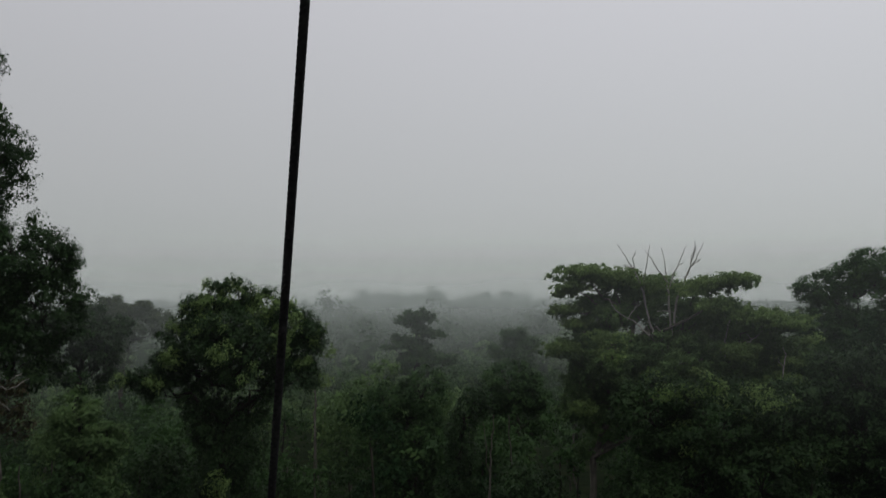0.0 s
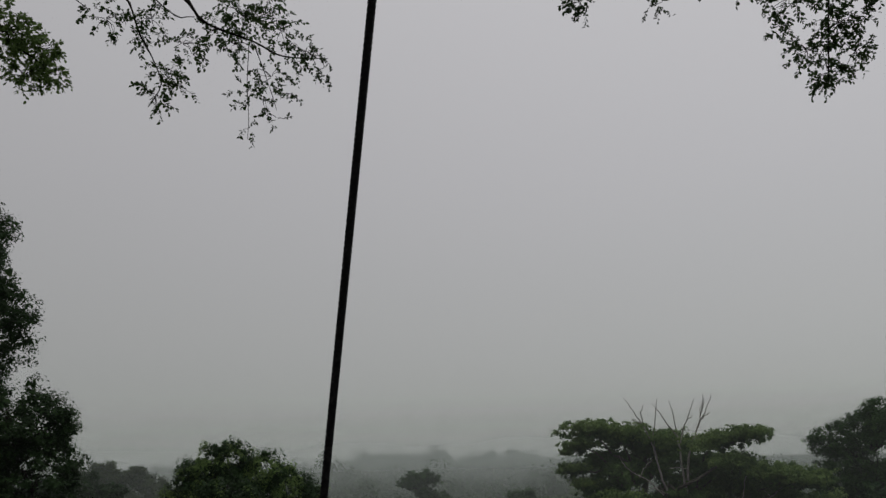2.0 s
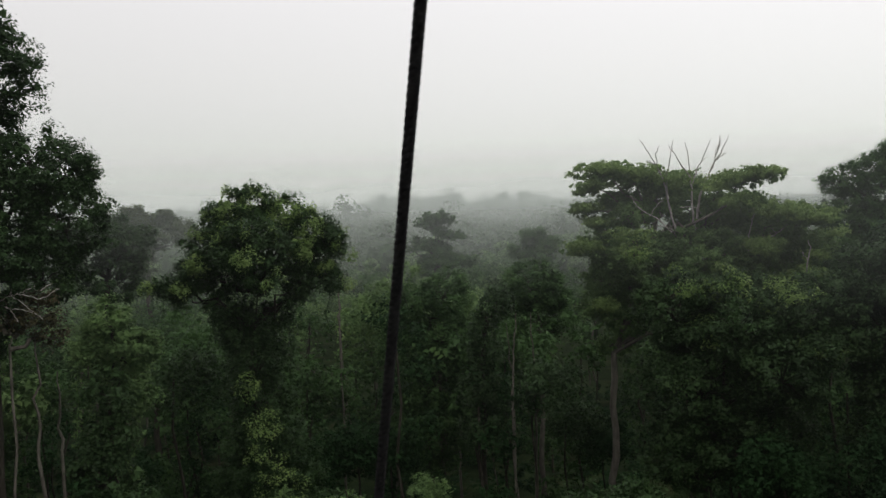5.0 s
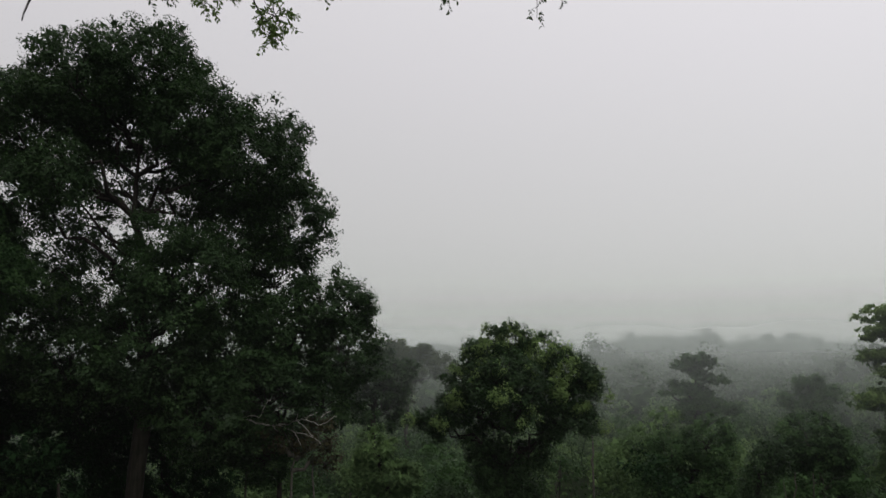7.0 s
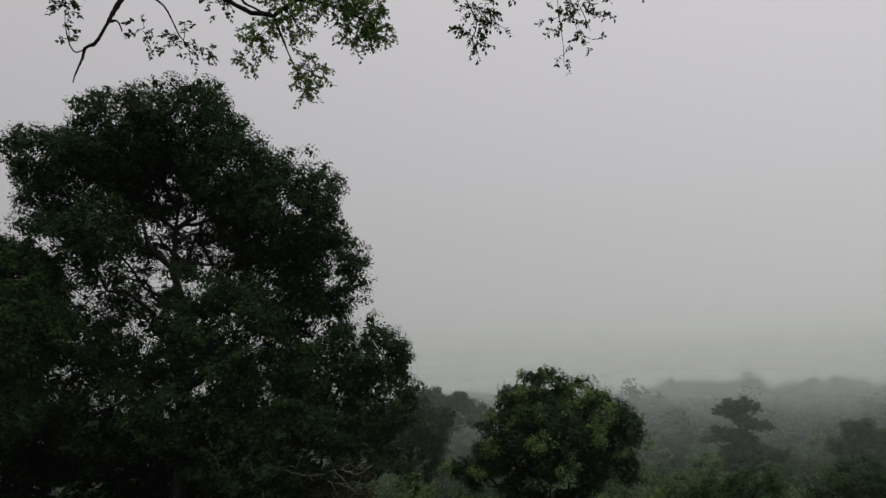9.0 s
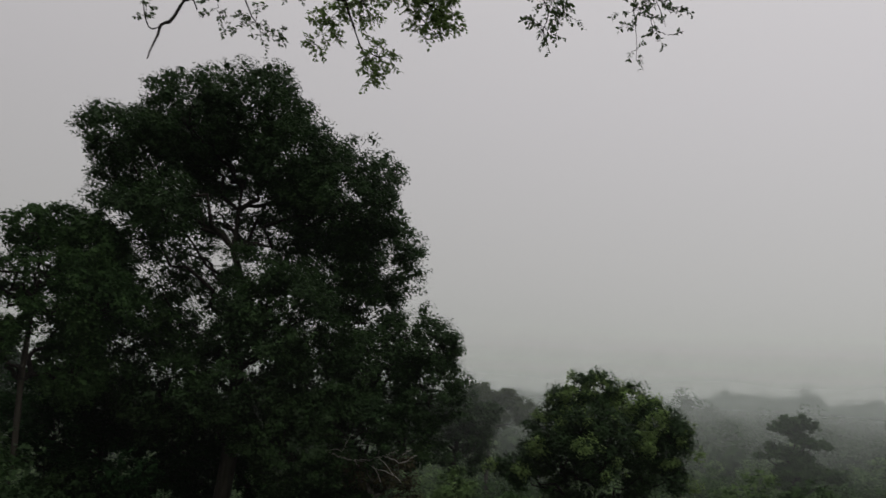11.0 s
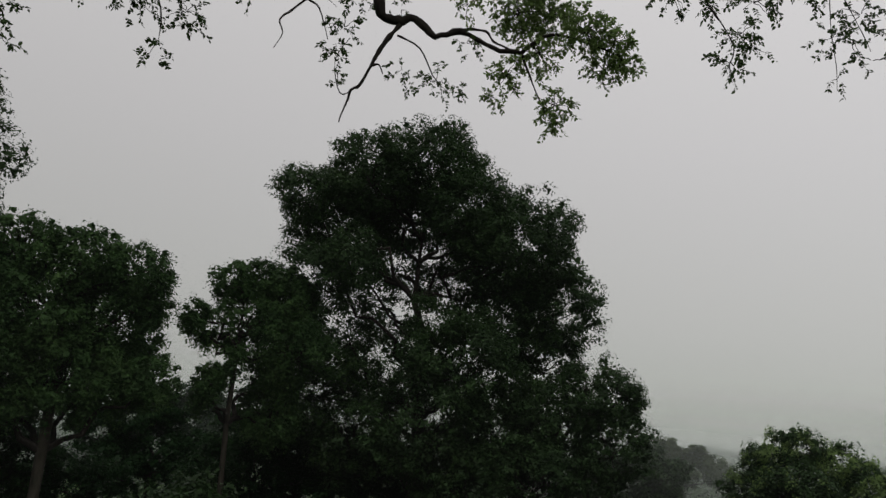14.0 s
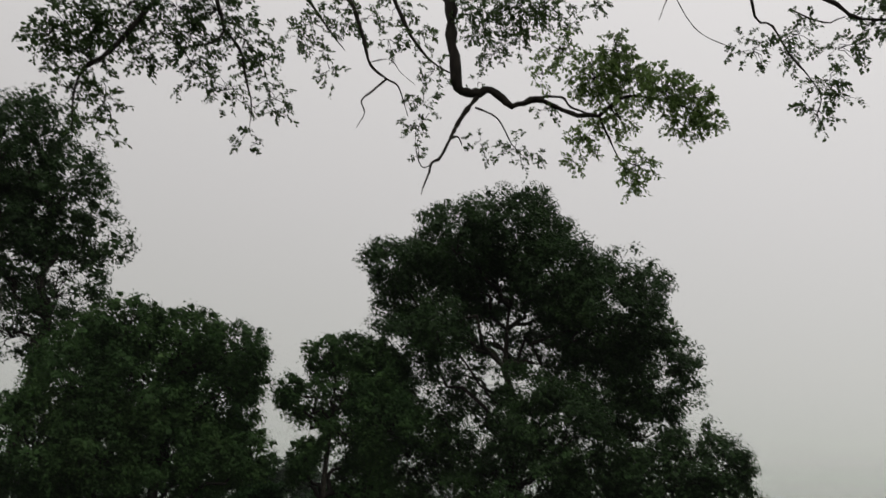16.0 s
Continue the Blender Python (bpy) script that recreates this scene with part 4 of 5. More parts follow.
# ------------------------------------------------------------ the tree that overhangs the lookout
def overhanging_tree():
    rng = np.random.default_rng(77)
    base = np.array([1.6, -4.0, -0.4])
    root = thing("emergent_tree", base, "old tree whose gnarled leafy boughs overhang the lookout", "tree", "forest trees")
    line = curve_between(base, (1.6, -4.0, 47), rng, 0, 0.006, 16)
    v, q = tube(line, np.linspace(0.85, 0.4, 16), 16, rng, 0.03)
    part("trunk", make_mesh("trunk", v - base, q, BARK, True), root)

    def bough(points, r0, r1, start=None, sides=8):
        """A gnarled bough through the given places; start: the height at which it leaves the trunk."""
        p = np.array(points, float)
        if start:
            s0 = np.array([1.6, -4.0, start])
            lead = np.array([s0 + (p[0] - s0) * k + np.array([0, 0, 1.6 * np.sin(np.pi * k)]) for k in (0, 0.2, 0.4, 0.6, 0.8)])
            p = np.concatenate([lead, p])
        fine, t = [], np.linspace(0, len(p) - 1, (len(p) - 1) * 4 + 1)
        for u in t:
            i = min(int(u), len(p) - 2)
            a, b, c, d = p[max(i - 1, 0)], p[i], p[i + 1], p[min(i + 2, len(p) - 1)]
            f = u - i
            fine.append(0.5 * (2 * b + (c - a) * f + (2 * a - 5 * b + 4 * c - d) * f ** 2 + (3 * b - a - 3 * c + d) * f ** 3))
        fine = np.array(fine) + rng.normal(size=(len(fine), 3)) * r1 * 0.35
        rad = np.linspace(r0, r1, len(fine)) * (1 + 0.14 * rng.normal(size=len(fine)))
        v, q = tube(fine, rad, sides, rng, 0.07)
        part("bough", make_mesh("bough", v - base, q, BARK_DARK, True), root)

    def foliage(lobes, seed, mat=None):
        r2 = np.random.default_rng(seed)
        starts, ways = [], []
        twigs = []
        for lobe in lobes:
            mid, r = np.array(lobe[:3]), lobe[3]
            dens = lobe[4] if len(lobe) > 4 else 1.0
            k = max(3, int(6.0 * dens * (r / 0.12) ** 1.75))
            d = unit(r2.normal(size=(k, 3)) * np.array([1, 1, 0.8]))
            at = mid + d * (r * r2.uniform(0.1, 0.70, k) ** 0.6)[:, None]
            starts.append(at)
            ways.append(unit(d * 0.8 + r2.normal(size=(k, 3)) * 0.55))
            for p in at[: max(2, k // 3)]:
                twigs.append(tube(curve_between(mid + (p - mid) * 0.1, p, r2, 0.06, 0.16, 4), np.linspace(0.007, 0.003, 4), 4))
        start, way = np.concatenate(starts), np.concatenate(ways)
        v, q, lines = leaf_sprays(start, way, r2.uniform(0.10, 0.20, len(start)), 0.061, 11, r2)
        tagged(part("foliage", make_mesh("foliage", v - base, q, mat or LEAF_NEAR), root), kind="stuff")
        for line in lines:
            twigs.append(tube(line[::3], np.linspace(0.0035, 0.0018, len(line[::3])), 3))
        got = joined(twigs)
        tagged(part("twig_growth", make_mesh("twig_growth", got[0] - base, got[1], BARK_DARK), root), kind="stuff")

    # boughs over the great broadleaf tree
    bough([(-9.15, 7.26, 38.58), (-8.97, 7.47, 37.92), (-8.90, 7.55, 37.05), (-8.80, 7.66, 36.27), (-8.61, 7.85, 36.18), (-8.42, 8.04, 36.24), (-8.18, 8.26, 35.97), (-7.87, 8.53, 36.08), (-7.45, 8.87, 35.85), (-7.09, 9.12, 35.79)], 0.16, 0.03, 41.0)
    bough([(-8.58, 7.88, 36.11), (-8.72, 7.74, 35.81), (-8.81, 7.65, 35.54), (-8.86, 7.59, 35.32), (-8.95, 7.49, 35.00), (-9.03, 7.40, 34.90), (-9.06, 7.38, 34.73), (-9.09, 7.34, 34.57), (-9.12, 7.30, 34.35)], 0.042, 0.008)
    bough([(-8.84, 7.62, 35.35), (-8.77, 7.68, 35.38), (-8.72, 7.74, 35.23)], 0.02, 0.008, sides=5)
    bough([(-9.01, 7.43, 34.92), (-9.14, 7.28, 34.83), (-9.22, 7.18, 35.35), (-9.10, 7.33, 35.77)], 0.012, 0.005, sides=5)
    bough([(-7.98, 8.44, 36.03), (-7.81, 8.59, 36.14), (-7.56, 8.78, 36.13), (-7.45, 8.86, 35.95), (-7.24, 9.02, 35.84)], 0.03, 0.012, sides=6)
    bough([(-7.09, 9.12, 35.79), (-6.73, 9.37, 36.11), (-6.22, 9.67, 35.96), (-5.79, 9.90, 35.72)], 0.03, 0.008, sides=6)
    bough([(-7.09, 9.12, 35.79), (-6.92, 9.24, 35.24), (-6.74, 9.36, 34.76)], 0.02, 0.006, sides=5)
    bough([(-8.60, 7.86, 35.92), (-8.34, 8.12, 35.74), (-8.16, 8.28, 35.30), (-7.99, 8.43, 35.06)], 0.018, 0.005, sides=5)
    bough([(-9.69, 5.70, 37.93), (-9.53, 5.94, 37.24), (-9.40, 6.13, 36.66), (-9.32, 6.24, 36.23), (-9.16, 6.46, 36.02), (-9.04, 6.61, 35.90), (-8.93, 6.75, 35.43)], 0.07, 0.006, 41.5, 6)
    bough([(-9.16, 6.46, 36.02), (-9.28, 6.31, 35.80), (-9.37, 6.18, 35.60), (-9.33, 6.23, 35.40), (-9.39, 6.15, 35.14)], 0.022, 0.005, sides=5)
    bough([(-9.33, 6.24, 36.28), (-9.15, 6.48, 36.37), (-9.03, 6.63, 36.15), (-8.88, 6.81, 35.97)], 0.010, 0.004, sides=4)
    bough([(-9.45, 6.57, 37.88), (-9.25, 6.84, 37.16), (-9.02, 7.11, 36.67), (-8.77, 7.40, 36.40)], 0.04, 0.015, sides=6)
    bough([(-10.19, 5.44, 37.50), (-9.98, 5.81, 36.96), (-9.81, 6.07, 36.60)], 0.025, 0.008, sides=5)
    bough([(-10.21, 3.50, 37.00), (-10.32, 3.19, 36.17), (-10.43, 2.82, 35.28), (-10.49, 2.58, 34.94), (-10.51, 2.53, 34.55), (-10.49, 2.61, 33.98)], 0.10, 0.006, 40.0, 6)
    bough([(-10.38, 3.90, 37.23), (-10.31, 4.08, 36.70), (-10.25, 4.22, 36.26), (-10.30, 4.11, 35.99), (-10.47, 3.67, 35.75)], 0.07, 0.015, 40.5, 6)
    bough([(-10.25, 4.22, 36.26), (-10.13, 4.48, 35.96), (-10.07, 4.60, 35.53), (-10.01, 4.72, 35.14), (-10.00, 4.74, 34.70)], 0.03, 0.005, sides=5)
    bough([(-5.77, 9.92, 38.60), (-6.14, 9.72, 37.91), (-6.29, 9.63, 37.44)], 0.035, 0.006, 42.0, 5)
    bough([(-6.10, 9.74, 37.96), (-5.92, 9.84, 37.44), (-5.71, 9.95, 37.07), (-5.31, 10.14, 36.76)], 0.010, 0.004, sides=4)
    # This clump looks sunlit through its lighter leaf colour.
    foliage([
    (-7.2, 9.1, 36.5, 0.48, 1.76), (-6.9, 9.6, 36.6, 0.53, 1.89), (-6.1, 9.4, 36.0, 0.46, 1.89), (-5.9, 9.9, 36.0, 0.37, 1.76),
    (-5.7, 9.9, 35.6, 0.27, 1.35), (-6.9, 9.3, 37.0, 0.34, 1.62), (-7.3, 9.0, 35.4, 0.35, 1.08), (-7.4, 8.9, 35.0, 0.20, 0.94),
    (-6.6, 9.4, 34.9, 0.34, 1.22), (-6.7, 9.4, 34.6, 0.18, 1.35), (-6.0, 9.8, 35.5, 0.32, 1.22), (-6.9, 9.3, 35.8, 0.41, 1.49),
    (-7.6, 8.7, 37.0, 0.44, 0.81), (-7.8, 8.6, 36.6, 0.29, 0.54),
], 1, LEAF_SUNLIT)
    foliage([
    (-8.7, 7.7, 37.8, 0.40, 0.6), (-8.5, 7.9, 37.5, 0.54, 0.9), (-8.1, 8.3, 37.8, 0.60, 1.1), (-7.8, 8.6, 37.9, 0.50, 0.8),
    (-7.5, 8.8, 37.4, 0.34, 0.4), (-8.4, 8.0, 36.9, 0.39, 0.5), (-8.6, 7.9, 36.4, 0.28, 0.3), (-7.8, 8.6, 35.9, 0.26, 0.5),
    (-8.1, 8.3, 35.2, 0.34, 0.45), (-8.5, 7.9, 35.3, 0.36, 0.22), (-7.9, 8.5, 35.1, 0.20, 0.5), (-8.1, 8.3, 37.2, 0.34, 0.5),
    (-7.1, 9.1, 37.9, 0.28, 0.5),
], 2)
    foliage([
    (-8.9, 7.2, 36.4, 0.33, 0.5), (-9.0, 7.1, 35.8, 0.35, 0.5), (-9.1, 7.0, 35.4, 0.27, 0.5), (-9.0, 7.1, 34.9, 0.19, 0.4),
    (-9.4, 6.6, 36.9, 0.38, 0.35), (-9.1, 7.0, 37.1, 0.43, 0.4), (-9.7, 6.2, 37.2, 0.43, 0.5), (-10.1, 5.6, 37.0, 0.53, 0.45),
    (-10.2, 5.4, 36.7, 0.28, 0.5), (-9.9, 5.9, 36.2, 0.26, 0.5), (-9.8, 6.0, 37.3, 0.39, 0.4), (-10.0, 5.7, 36.5, 0.28, 0.3),
    (-9.4, 6.7, 37.6, 0.49, 0.3),
], 3)
    foliage([
    (-10.1, 4.5, 36.2, 0.54, 0.7), (-10.0, 4.8, 35.9, 0.35, 0.8), (-9.9, 5.0, 35.3, 0.30, 0.7), (-10.0, 4.7, 34.7, 0.21, 0.5),
    (-10.2, 4.4, 35.3, 0.43, 0.5), (-10.4, 3.9, 35.6, 0.48, 0.6), (-10.6, 3.4, 35.9, 0.53, 0.6), (-10.6, 3.3, 35.5, 0.26, 0.7),
    (-10.3, 4.1, 36.5, 0.54, 0.8), (-10.5, 3.6, 36.4, 0.50, 0.8), (-10.0, 4.8, 34.5, 0.12, 0.4), (-9.8, 5.0, 35.1, 0.20, 0.5),
    (-10.4, 3.8, 36.0, 0.44, 0.5),
], 4)
    foliage([
    (-10.6, 2.3, 35.4, 0.51, 1), (-10.6, 2.1, 35.2, 0.33, 0.8), (-10.5, 2.6, 35.1, 0.46, 0.7), (-10.5, 2.5, 34.6, 0.41, 0.6),
    (-10.4, 2.9, 34.6, 0.31, 0.7), (-10.4, 2.8, 34.2, 0.32, 0.4), (-10.4, 2.8, 35.6, 0.38, 0.8), (-10.4, 2.9, 36.0, 0.52, 0.8),
    (-10.5, 2.4, 35.7, 0.43, 0.9), (-10.4, 3.0, 34.1, 0.16, 0.3), (-10.6, 2.1, 34.7, 0.16, 0.4),
], 5)
    # sprays ahead of the lookout
    bough([(-4.54, 9.90, 37.97), (-3.83, 10.19, 36.89), (-3.57, 10.28, 36.58), (-2.87, 10.49, 36.36), (-2.45, 10.60, 36.16), (-1.76, 10.73, 36.17)], 0.06, 0.006, 41.0, 6)
    bough([(-4.85, 9.76, 37.27), (-4.61, 9.87, 36.71), (-4.44, 9.95, 36.21), (-4.24, 10.03, 35.82), (-4.12, 10.08, 35.45), (-4.26, 10.02, 35.06)], 0.035, 0.006, 41.0, 6)
    bough([(-4.36, 9.98, 36.92), (-4.00, 10.13, 36.63), (-3.74, 10.23, 36.67)], 0.015, 0.008, sides=5)
    bough([(-2.95, 10.47, 36.30), (-2.95, 10.47, 35.62), (-2.91, 10.49, 35.10), (-2.91, 10.48, 34.72)], 0.008, 0.004, sides=4)
    bough([(-2.87, 10.50, 36.31), (-2.64, 10.55, 35.65), (-2.51, 10.59, 35.23)], 0.008, 0.004, sides=4)
    foliage([
    (-4.9, 9.8, 36.4, 0.38, 0.55), (-4.3, 10.0, 36.5, 0.38, 0.55), (-4.4, 10.0, 36.2, 0.21, 0.6), (-4.0, 10.1, 35.7, 0.33, 0.6),
    (-4.2, 10.1, 35.3, 0.34, 0.5), (-3.9, 10.2, 35.5, 0.24, 0.5), (-3.9, 10.2, 36.2, 0.39, 0.5), (-3.4, 10.3, 36.5, 0.40, 0.6),
    (-3.1, 10.4, 36.8, 0.53, 0.7), (-3.1, 10.4, 36.3, 0.36, 0.6), (-2.5, 10.6, 36.6, 0.40, 0.6), (-2.1, 10.7, 36.3, 0.38, 0.7),
    (-1.8, 10.7, 36.0, 0.20, 0.5), (-2.6, 10.6, 35.8, 0.33, 0.5), (-3.0, 10.5, 35.5, 0.24, 0.4), (-2.7, 10.5, 35.4, 0.33, 0.4),
    (-2.5, 10.6, 35.1, 0.23, 0.3), (-2.9, 10.5, 34.9, 0.12, 0.4), (-2.4, 10.6, 35.5, 0.22, 0.3), (-2.7, 10.5, 37.0, 0.31, 0.6),
], 6)
    bough([(6.14, 8.95, 38.80), (5.77, 9.19, 37.47), (5.54, 9.33, 36.12), (5.38, 9.42, 34.92)], 0.06, 0.008, 42.0, 6)
    bough([(7.34, 8.02, 37.41), (7.09, 8.23, 36.38), (6.93, 8.37, 35.52), (6.71, 8.54, 35.12)], 0.04, 0.006, 42.0, 6)
    bough([(3.06, 10.40, 39.68), (2.54, 10.53, 38.16), (2.43, 10.56, 37.30), (2.26, 10.59, 36.96)], 0.018, 0.004, 42.5, 5)
    bough([(7.59, 7.79, 36.83), (7.70, 7.68, 35.72), (7.77, 7.61, 35.35)], 0.06, 0.02, 42.0, 6)
    bough([(4.26, 9.97, 38.91), (3.73, 10.18, 37.60), (3.36, 10.30, 36.78)], 0.03, 0.006, 42.0, 5)
    foliage([
    (2.3, 10.6, 37.0, 0.29, 1.2), (3.3, 10.3, 37.2, 0.27, 0.9), (3.4, 10.3, 36.7, 0.15, 0.9), (4.0, 10.1, 37.0, 0.29, 0.8),
    (4.7, 9.8, 36.6, 0.23, 0.6), (5.1, 9.6, 36.3, 0.39, 0.9), (5.6, 9.3, 36.4, 0.45, 1.3), (6.0, 9.0, 36.2, 0.42, 1.1),
    (6.3, 8.8, 35.9, 0.26, 0.8), (4.9, 9.7, 35.9, 0.24, 0.5), (5.6, 9.3, 35.7, 0.38, 1.3), (5.2, 9.5, 35.4, 0.31, 1.1),
    (5.7, 9.2, 35.2, 0.29, 1), (5.4, 9.4, 35.0, 0.29, 1.1), (5.3, 9.4, 34.8, 0.11, 1), (5.0, 9.6, 36.7, 0.33, 0.8),
    (3.7, 10.2, 37.3, 0.39, 0.8), (4.5, 9.9, 37.4, 0.39),
], 7)
    foliage([
    (6.7, 8.5, 35.8, 0.37, 0.8), (6.7, 8.5, 35.3, 0.29, 0.8), (7.0, 8.3, 35.5, 0.33, 0.6), (7.3, 8.0, 35.7, 0.22, 0.5),
    (6.6, 8.6, 35.1, 0.14, 0.8), (7.0, 8.3, 35.2, 0.20, 0.5), (8.0, 7.4, 35.2, 0.38, 1.1), (8.2, 7.2, 35.2, 0.45, 1.1),
    (5.6, 9.3, 37.1, 0.58), (6.4, 8.8, 36.8, 0.57), (7.0, 8.3, 36.4, 0.57), (7.9, 7.4, 35.8, 0.46),
], 8)


overhanging_tree()


# ------------------------------------------------------------ the guy rope
def guy_rope():
    """A laid rope of three strands from the trunk down past the lookout to the ground."""
    def at(z):
        return np.array([-0.231 + 0.155 * (z - 30), 1.125 - 0.4386 * (z - 30), z])
    root = thing("guy_rope", at(30.0), "taut dark weathered rope running down past the lookout", "rope")
    base = at(30.0)
    way = unit(at(31.0) - at(30.0))
    u = unit(np.cross(way, np.array([0.0, 0.0, 1.0])))
    w = np.cross(way, u)
    s = np.arange(-1.1, 1.5, 0.0026)
    for k in range(3):
        a = s / 0.026 * 2 * np.pi + k * 2 * np.pi / 3
        line = s[:, None] * way + 0.0016 * (np.cos(a)[:, None] * u + np.sin(a)[:, None] * w)
        v, q = tube(line, np.full(len(s), 0.0052), 7)
        part("strand", make_mesh("strand", v, q, ROPE, True), root)
    for name, s0, s1 in (("lower_length", -32.6, -1.1), ("upper_length", 1.5, 9.6)):
        line = np.linspace(s0, s1, 40)[:, None] * way
        v, q = tube(line, np.full(40, 0.0068), 8)
        part(name, make_mesh(name, v, q, ROPE, True), root)


guy_rope()


# ------------------------------------------------------------ the forest below
def forest_kind(name, leaf, bark, seed, label, radius, height, count, per, leaves, spread, length, slim=False):
    """One understory or canopy tree, to be planted many times."""
    rng = np.random.default_rng(seed)
    root = thing(name, (0, 0, 0), label, "tree", "forest below the lookout")
    line = curve_between((0, 0, 0), (rng.normal() * 0.5, rng.normal() * 0.5, height - radius * 1.1), rng, 0, 0.03, 9)
    v, q = tube(line, np.linspace(0.14, 0.06, 9), 7, rng, 0.05)
    part("trunk", make_mesh("trunk", v, q, bark, True), root)
    lobes = []
    for k in range(count):
        a = rng.uniform(0, 2 * np.pi)
        d = radius * 0.62 * np.sqrt(rng.uniform())
        r = radius * rng.uniform(0.32, 0.52)
        if slim:
            z = height - r - k * (height * 0.72 / count)
            lobes.append((d * 0.7 * np.cos(a), d * 0.7 * np.sin(a), z, r * (1 + 0.03 * k)))
        else:
            z = height - r * 0.8 - 1.3 * d * d / radius - rng.uniform(0, 0.9) * radius
            lobes.append((d * np.cos(a), d * np.sin(a), min(z, height - r * 0.7), r))
    v, q, tw = crown_leaves(lobes, rng, leaves * 2, spread, length * 0.8, 0.8, 0.65, 0.12, 0.6, per, 4.2, 1.5)
    tagged(part("crown", make_mesh("crown", v, q, leaf), root), kind="stuff")
    return root


H = 27.0
NEAR_KINDS = [
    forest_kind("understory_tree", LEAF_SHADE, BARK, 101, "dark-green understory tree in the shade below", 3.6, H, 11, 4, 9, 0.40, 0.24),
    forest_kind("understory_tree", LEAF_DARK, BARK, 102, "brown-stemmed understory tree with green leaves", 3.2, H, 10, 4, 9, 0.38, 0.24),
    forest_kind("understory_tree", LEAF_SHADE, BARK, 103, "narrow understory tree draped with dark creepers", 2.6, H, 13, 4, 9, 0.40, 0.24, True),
    forest_kind("understory_tree", LEAF_LIGHT, BARK, 104, "bright young understory tree in a gap", 2.4, H, 8, 4, 10, 0.34, 0.24),
]
MID_KINDS = [
    forest_kind("forest_tree", LEAF_MID, BARK, 111, "mid-green forest tree in light mist", 5.0, H, 11, 3, 4, 0.55, 0.42),
    forest_kind("forest_tree", LEAF_LIGHT, BARK_PALE, 112, "light-green pale-stemmed forest tree in light mist", 4.6, H, 10, 3, 4, 0.5, 0.42),
    forest_kind("forest_tree", LEAF_MID, BARK, 113, "creeper-hung forest tree in light mist", 3.8, H, 12, 3, 4, 0.5, 0.42, True),
]
KEEP_CLEAR = [(-4.9, 14.3, 3.0)]


def plant(kinds, spacing, near, far, az0, az1, rise, seed, weights):
    """Trees on a loose grid; rise gives the least and greatest slope from the lookout to their tops at a distance."""
    rng = np.random.default_rng(seed)
    first = set()
    n = int(far / spacing) + 1
    for i in range(-n, n + 1):
        for j in range(-n, n + 1):
            x, y = (i + rng.uniform(-0.42, 0.42)) * spacing, (j + rng.uniform(-0.42, 0.42)) * spacing
            d, az = math.hypot(x, y), math.degrees(math.atan2(-x, y))
            pick, lift, turn, size = rng.choice(len(kinds), p=weights), rng.uniform(), rng.uniform(0, 360), rng.uniform(0.85, 1.25)
            if not (near <= d < far and az0 <= az <= az1) or any(math.hypot(x - a, y - b) < c for a, b, c in KEEP_CLEAR):
                continue
            # Past this bearing a darker kind replaces the lighter one, standing in for shade.
            if az < -13 and pick == 1:
                pick = 0
            lo, hi = rise(d, az)
            top = 30 + d * (lo + (hi - lo) * lift)
            ground = float(ground_height(np.array(x), np.array(y)))
            top = max(top, ground + 4.5)
            base = min(top - H * size, ground - 0.2)
            m = pose(x, y, base, 0, 0, turn) @ Matrix.Diagonal((size, size, (top - base) / H, 1))
            if pick in first:
                copy_thing(kinds[pick], m)
            else:
                first.add(pick)
                kinds[pick].matrix_basis = m


def rise_near(d, az):
    if az > 33 or az < -17:
        return (-0.60, -0.44) if d < 40 else (-0.27, -0.13)
    return (-0.60, -0.43) if d < 53 else (-0.33, -0.21)


def rise_mid(d, az):
    k = min(max((d - 62) / 80, 0), 1)
    return -0.20 + 0.12 * k, -0.125 + 0.075 * k


plant(NEAR_KINDS, 5.8, 24, 62, -44, 82, rise_near, 201, [0.48, 0.26, 0.26, 0.0])
def plant_one(kind, x, y, top, size):
    """One more tree of a kind with its top at a given height."""
    base = min(top - H * size, float(ground_height(np.array(x), np.array(y))) - 0.2)
    copy_thing(kind, pose(x, y, base, 0, 0, x * 37.0) @ Matrix.Diagonal((size, size, (top - base) / H, 1)))


for spot in [(-9.23, 36.34, 16.71), (-6.37, 37.93, 15.95), (-2.49, 39.34, 16.22), (-22.35, 27.72, 19.49), (-20.39, 27.95, 18.11), (-19.58, 30.90, 17.10), (-15.53, 35.28, 16.13)]:
    plant_one(NEAR_KINDS[3], *spot, 0.62)
bright = NEAR_KINDS[3]
bright.matrix_basis = pose(-21.0, 29.0, -13.0, 0, 0, 40)
plant(MID_KINDS, 10.2, 62, 142, -44, 82, rise_mid, 202, [0.4, 0.35, 0.25])


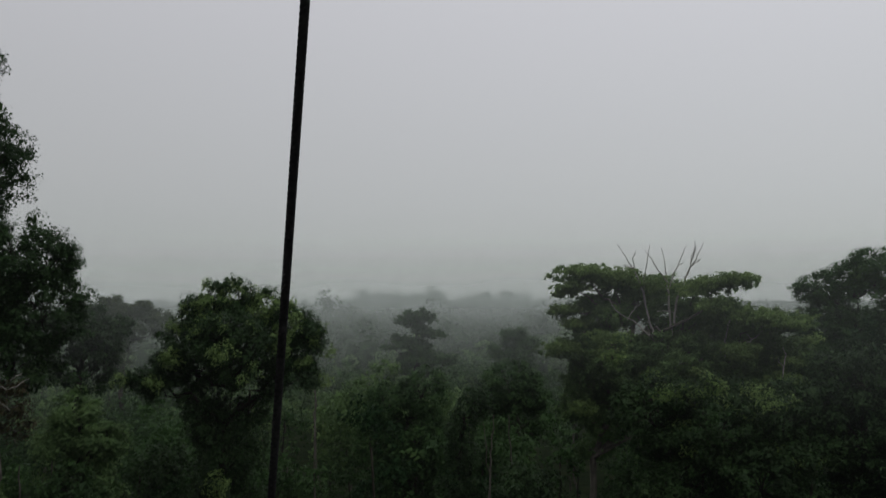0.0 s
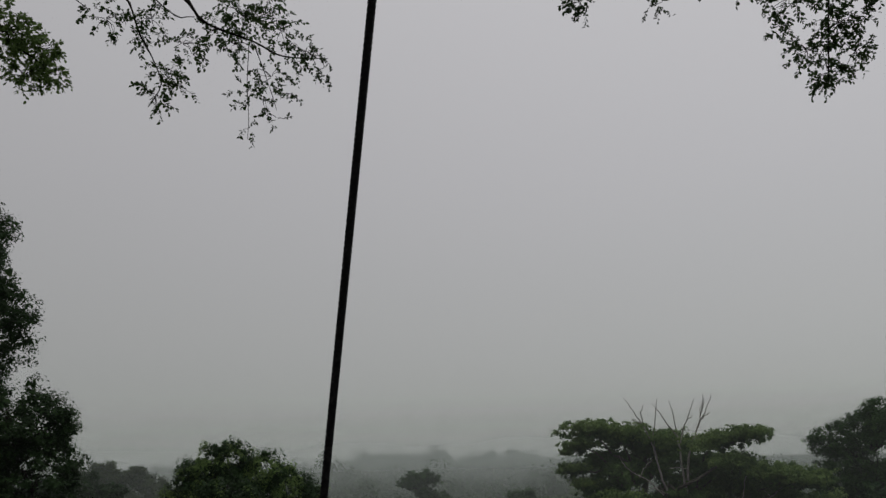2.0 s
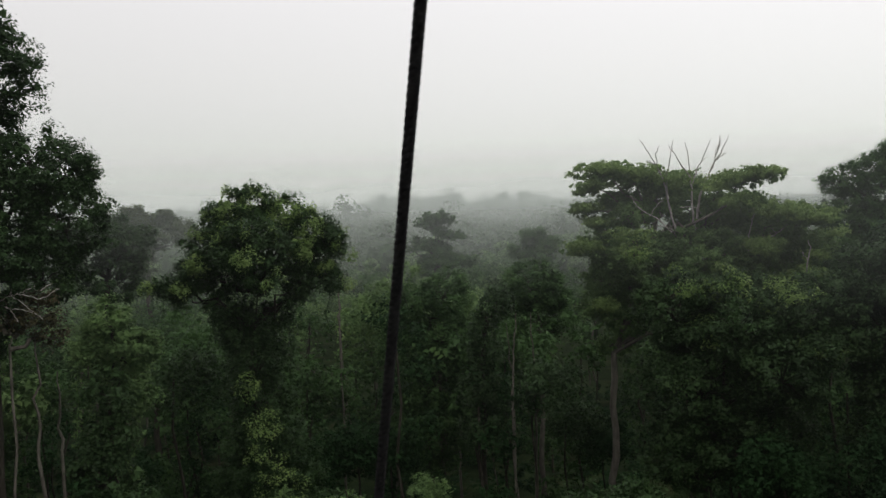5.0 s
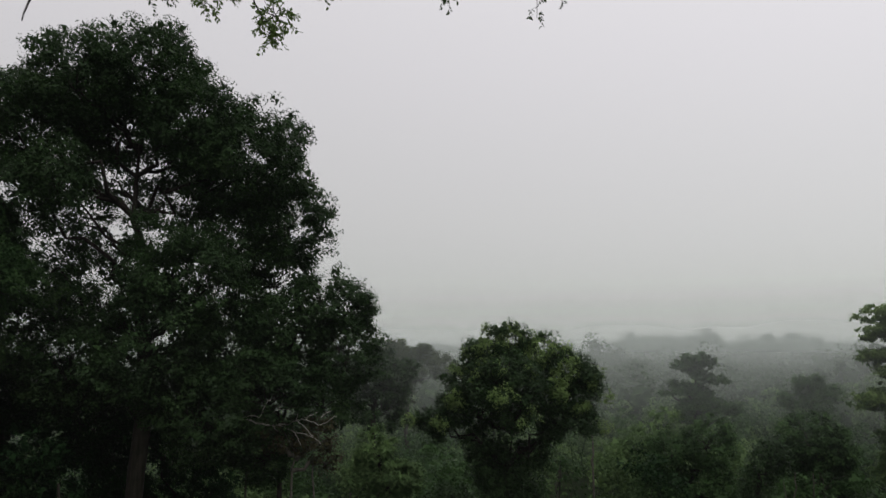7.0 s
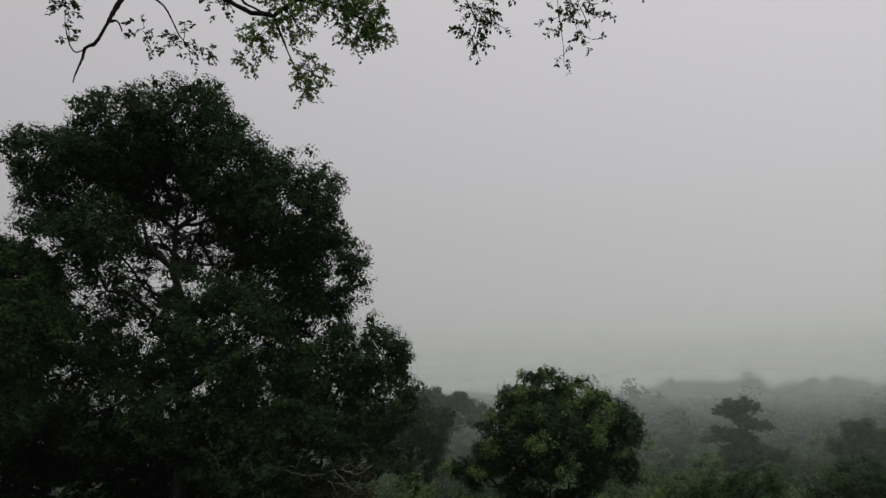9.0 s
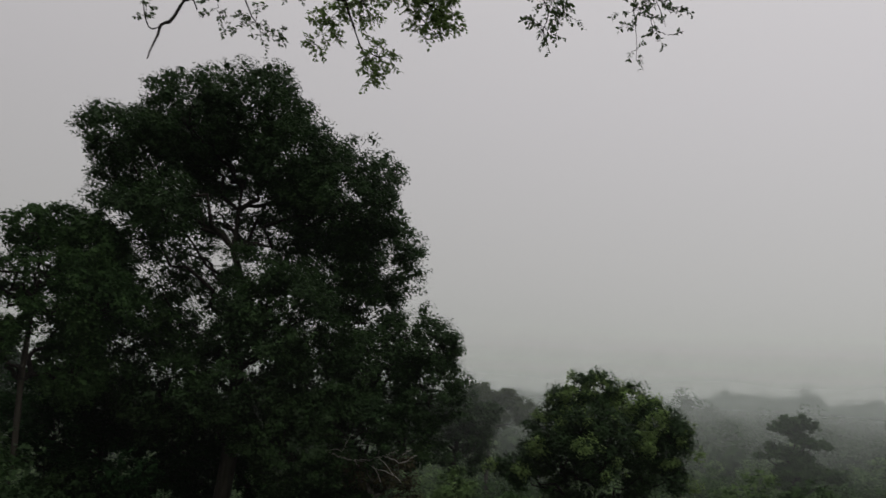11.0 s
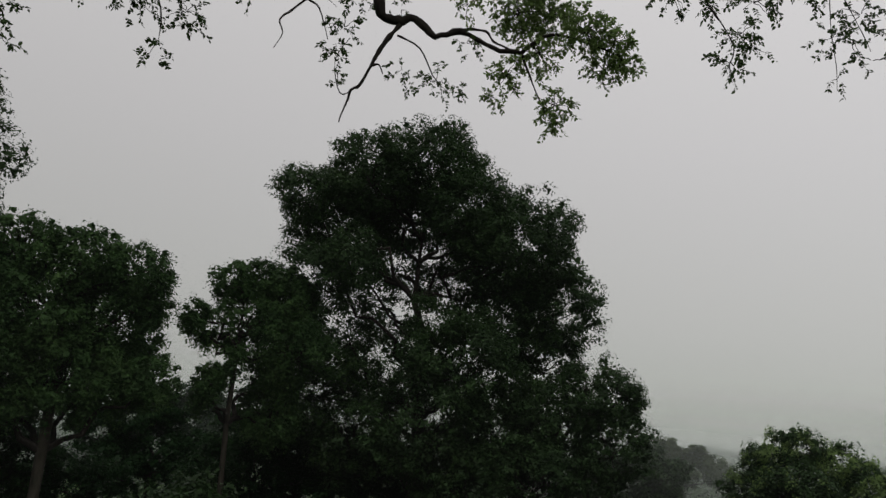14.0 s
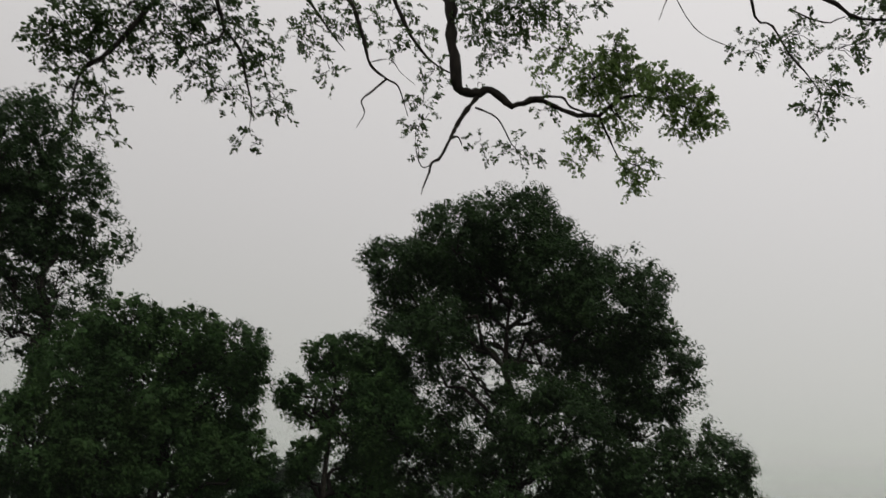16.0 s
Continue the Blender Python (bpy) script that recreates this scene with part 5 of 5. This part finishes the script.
def undergrowth(name, label, near, far, count, size, seed, az0, az1):
    """Saplings, ferns and creepers that cover the forest floor."""
    rng = np.random.default_rng(seed)
    clumps = count // 40
    d = np.sqrt(rng.uniform(near ** 2, far ** 2, clumps))
    az = np.radians(rng.uniform(az0, az1, clumps))
    x, y = -d * np.sin(az), d * np.cos(az)
    tall = 0.4 + 4.5 * np.clip(0.5 + 0.5 * np.sin(x * 0.45 + 1.3) * np.cos(y * 0.5) + 0.25 * rng.normal(size=clumps), 0, 1) * rng.uniform(0.2, 1, clumps)
    wide = rng.uniform(0.5, 1.5, clumps)
    idx = np.repeat(np.arange(clumps), 40)
    way = unit(rng.normal(size=(len(idx), 3)))
    way[:, 2] = np.abs(way[:, 2])
    c = np.stack([x, y, ground_height(x, y) + tall], -1)[idx] + way * (wide[idx] * rng.uniform(0.4, 1.0, len(idx)))[:, None]
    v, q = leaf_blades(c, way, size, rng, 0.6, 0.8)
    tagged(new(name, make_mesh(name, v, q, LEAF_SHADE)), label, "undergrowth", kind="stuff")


undergrowth("undergrowth", "dark ferns, saplings and creepers on the forest floor", 8, 130, 220000, 0.55, 401, -50, 88)


def distant_forest(name, label, near, far, spacing, sprays, size, seed, az0, az1):
    """The canopy that covers the valley and the hills beyond, crown against crown."""
    rng = np.random.default_rng(seed)
    n = int(far / spacing) + 1
    g = np.stack(np.meshgrid(np.arange(-n, n + 1), np.arange(-n, n + 1)), -1).reshape(-1, 2) * spacing
    g = g + rng.uniform(-0.45, 0.45, g.shape) * spacing
    d, az = np.hypot(g[:, 0], g[:, 1]), np.degrees(np.arctan2(-g[:, 0], g[:, 1]))
    g = g[(d >= near) & (d < far) & (az >= az0) & (az <= az1)]
    k = len(g)
    tops = ground_height(g[:, 0], g[:, 1]) + 23 + 3.0 * rng.normal(size=k) + 6 * (rng.uniform(size=k) < 0.06)
    r = spacing * rng.uniform(0.45, 0.75, k)
    idx = np.repeat(np.arange(k), sprays)
    dirs = unit(rng.normal(size=(len(idx), 3)))
    dirs[:, 2] = np.abs(dirs[:, 2]) * 1.1 - 0.25
    c = np.stack([g[idx, 0], g[idx, 1], tops[idx] - r[idx] * 0.9], -1) + dirs * r[idx][:, None] * rng.uniform(0.7, 1.05, len(idx))[:, None]
    v, q = leaf_blades(c, dirs, size, rng, 0.8, 0.6)
    idx = np.repeat(np.arange(k), max(9, sprays // 5))
    dirs = unit(rng.normal(size=(len(idx), 3)))
    c = np.stack([g[idx, 0], g[idx, 1], tops[idx] - r[idx] * 1.1], -1) + dirs * r[idx][:, None] * 0.55
    v, q = joined([(v, q), leaf_blades(c, dirs, r.mean() * 0.6, rng, 0.95, 0.6)])
    ob = new(name, make_mesh(name, v, q, LEAF_DARK))
    tagged(ob, label, "forest", kind="stuff")


distant_forest("distant_forest", "misty green canopy filling the valley", 140, 320, 9.0, 130, 0.9, 301, -50, 88)
distant_forest("hillside_forest", "hazy grey-green forest on the far low hills", 320, 900, 14.5, 72, 1.4, 302, -50, 88)
# Unseen canopy behind the lookout, set close to block light onto the near trees.
distant_forest("unseen_forest", "unseen green canopy added behind the lookout to block light", 26, 320, 15.0, 36, 3.2, 303, 90, 180)
distant_forest("unseen_forest", "unseen green canopy added behind the lookout to block light", 26, 320, 15.0, 36, 3.2, 304, -180, -50)
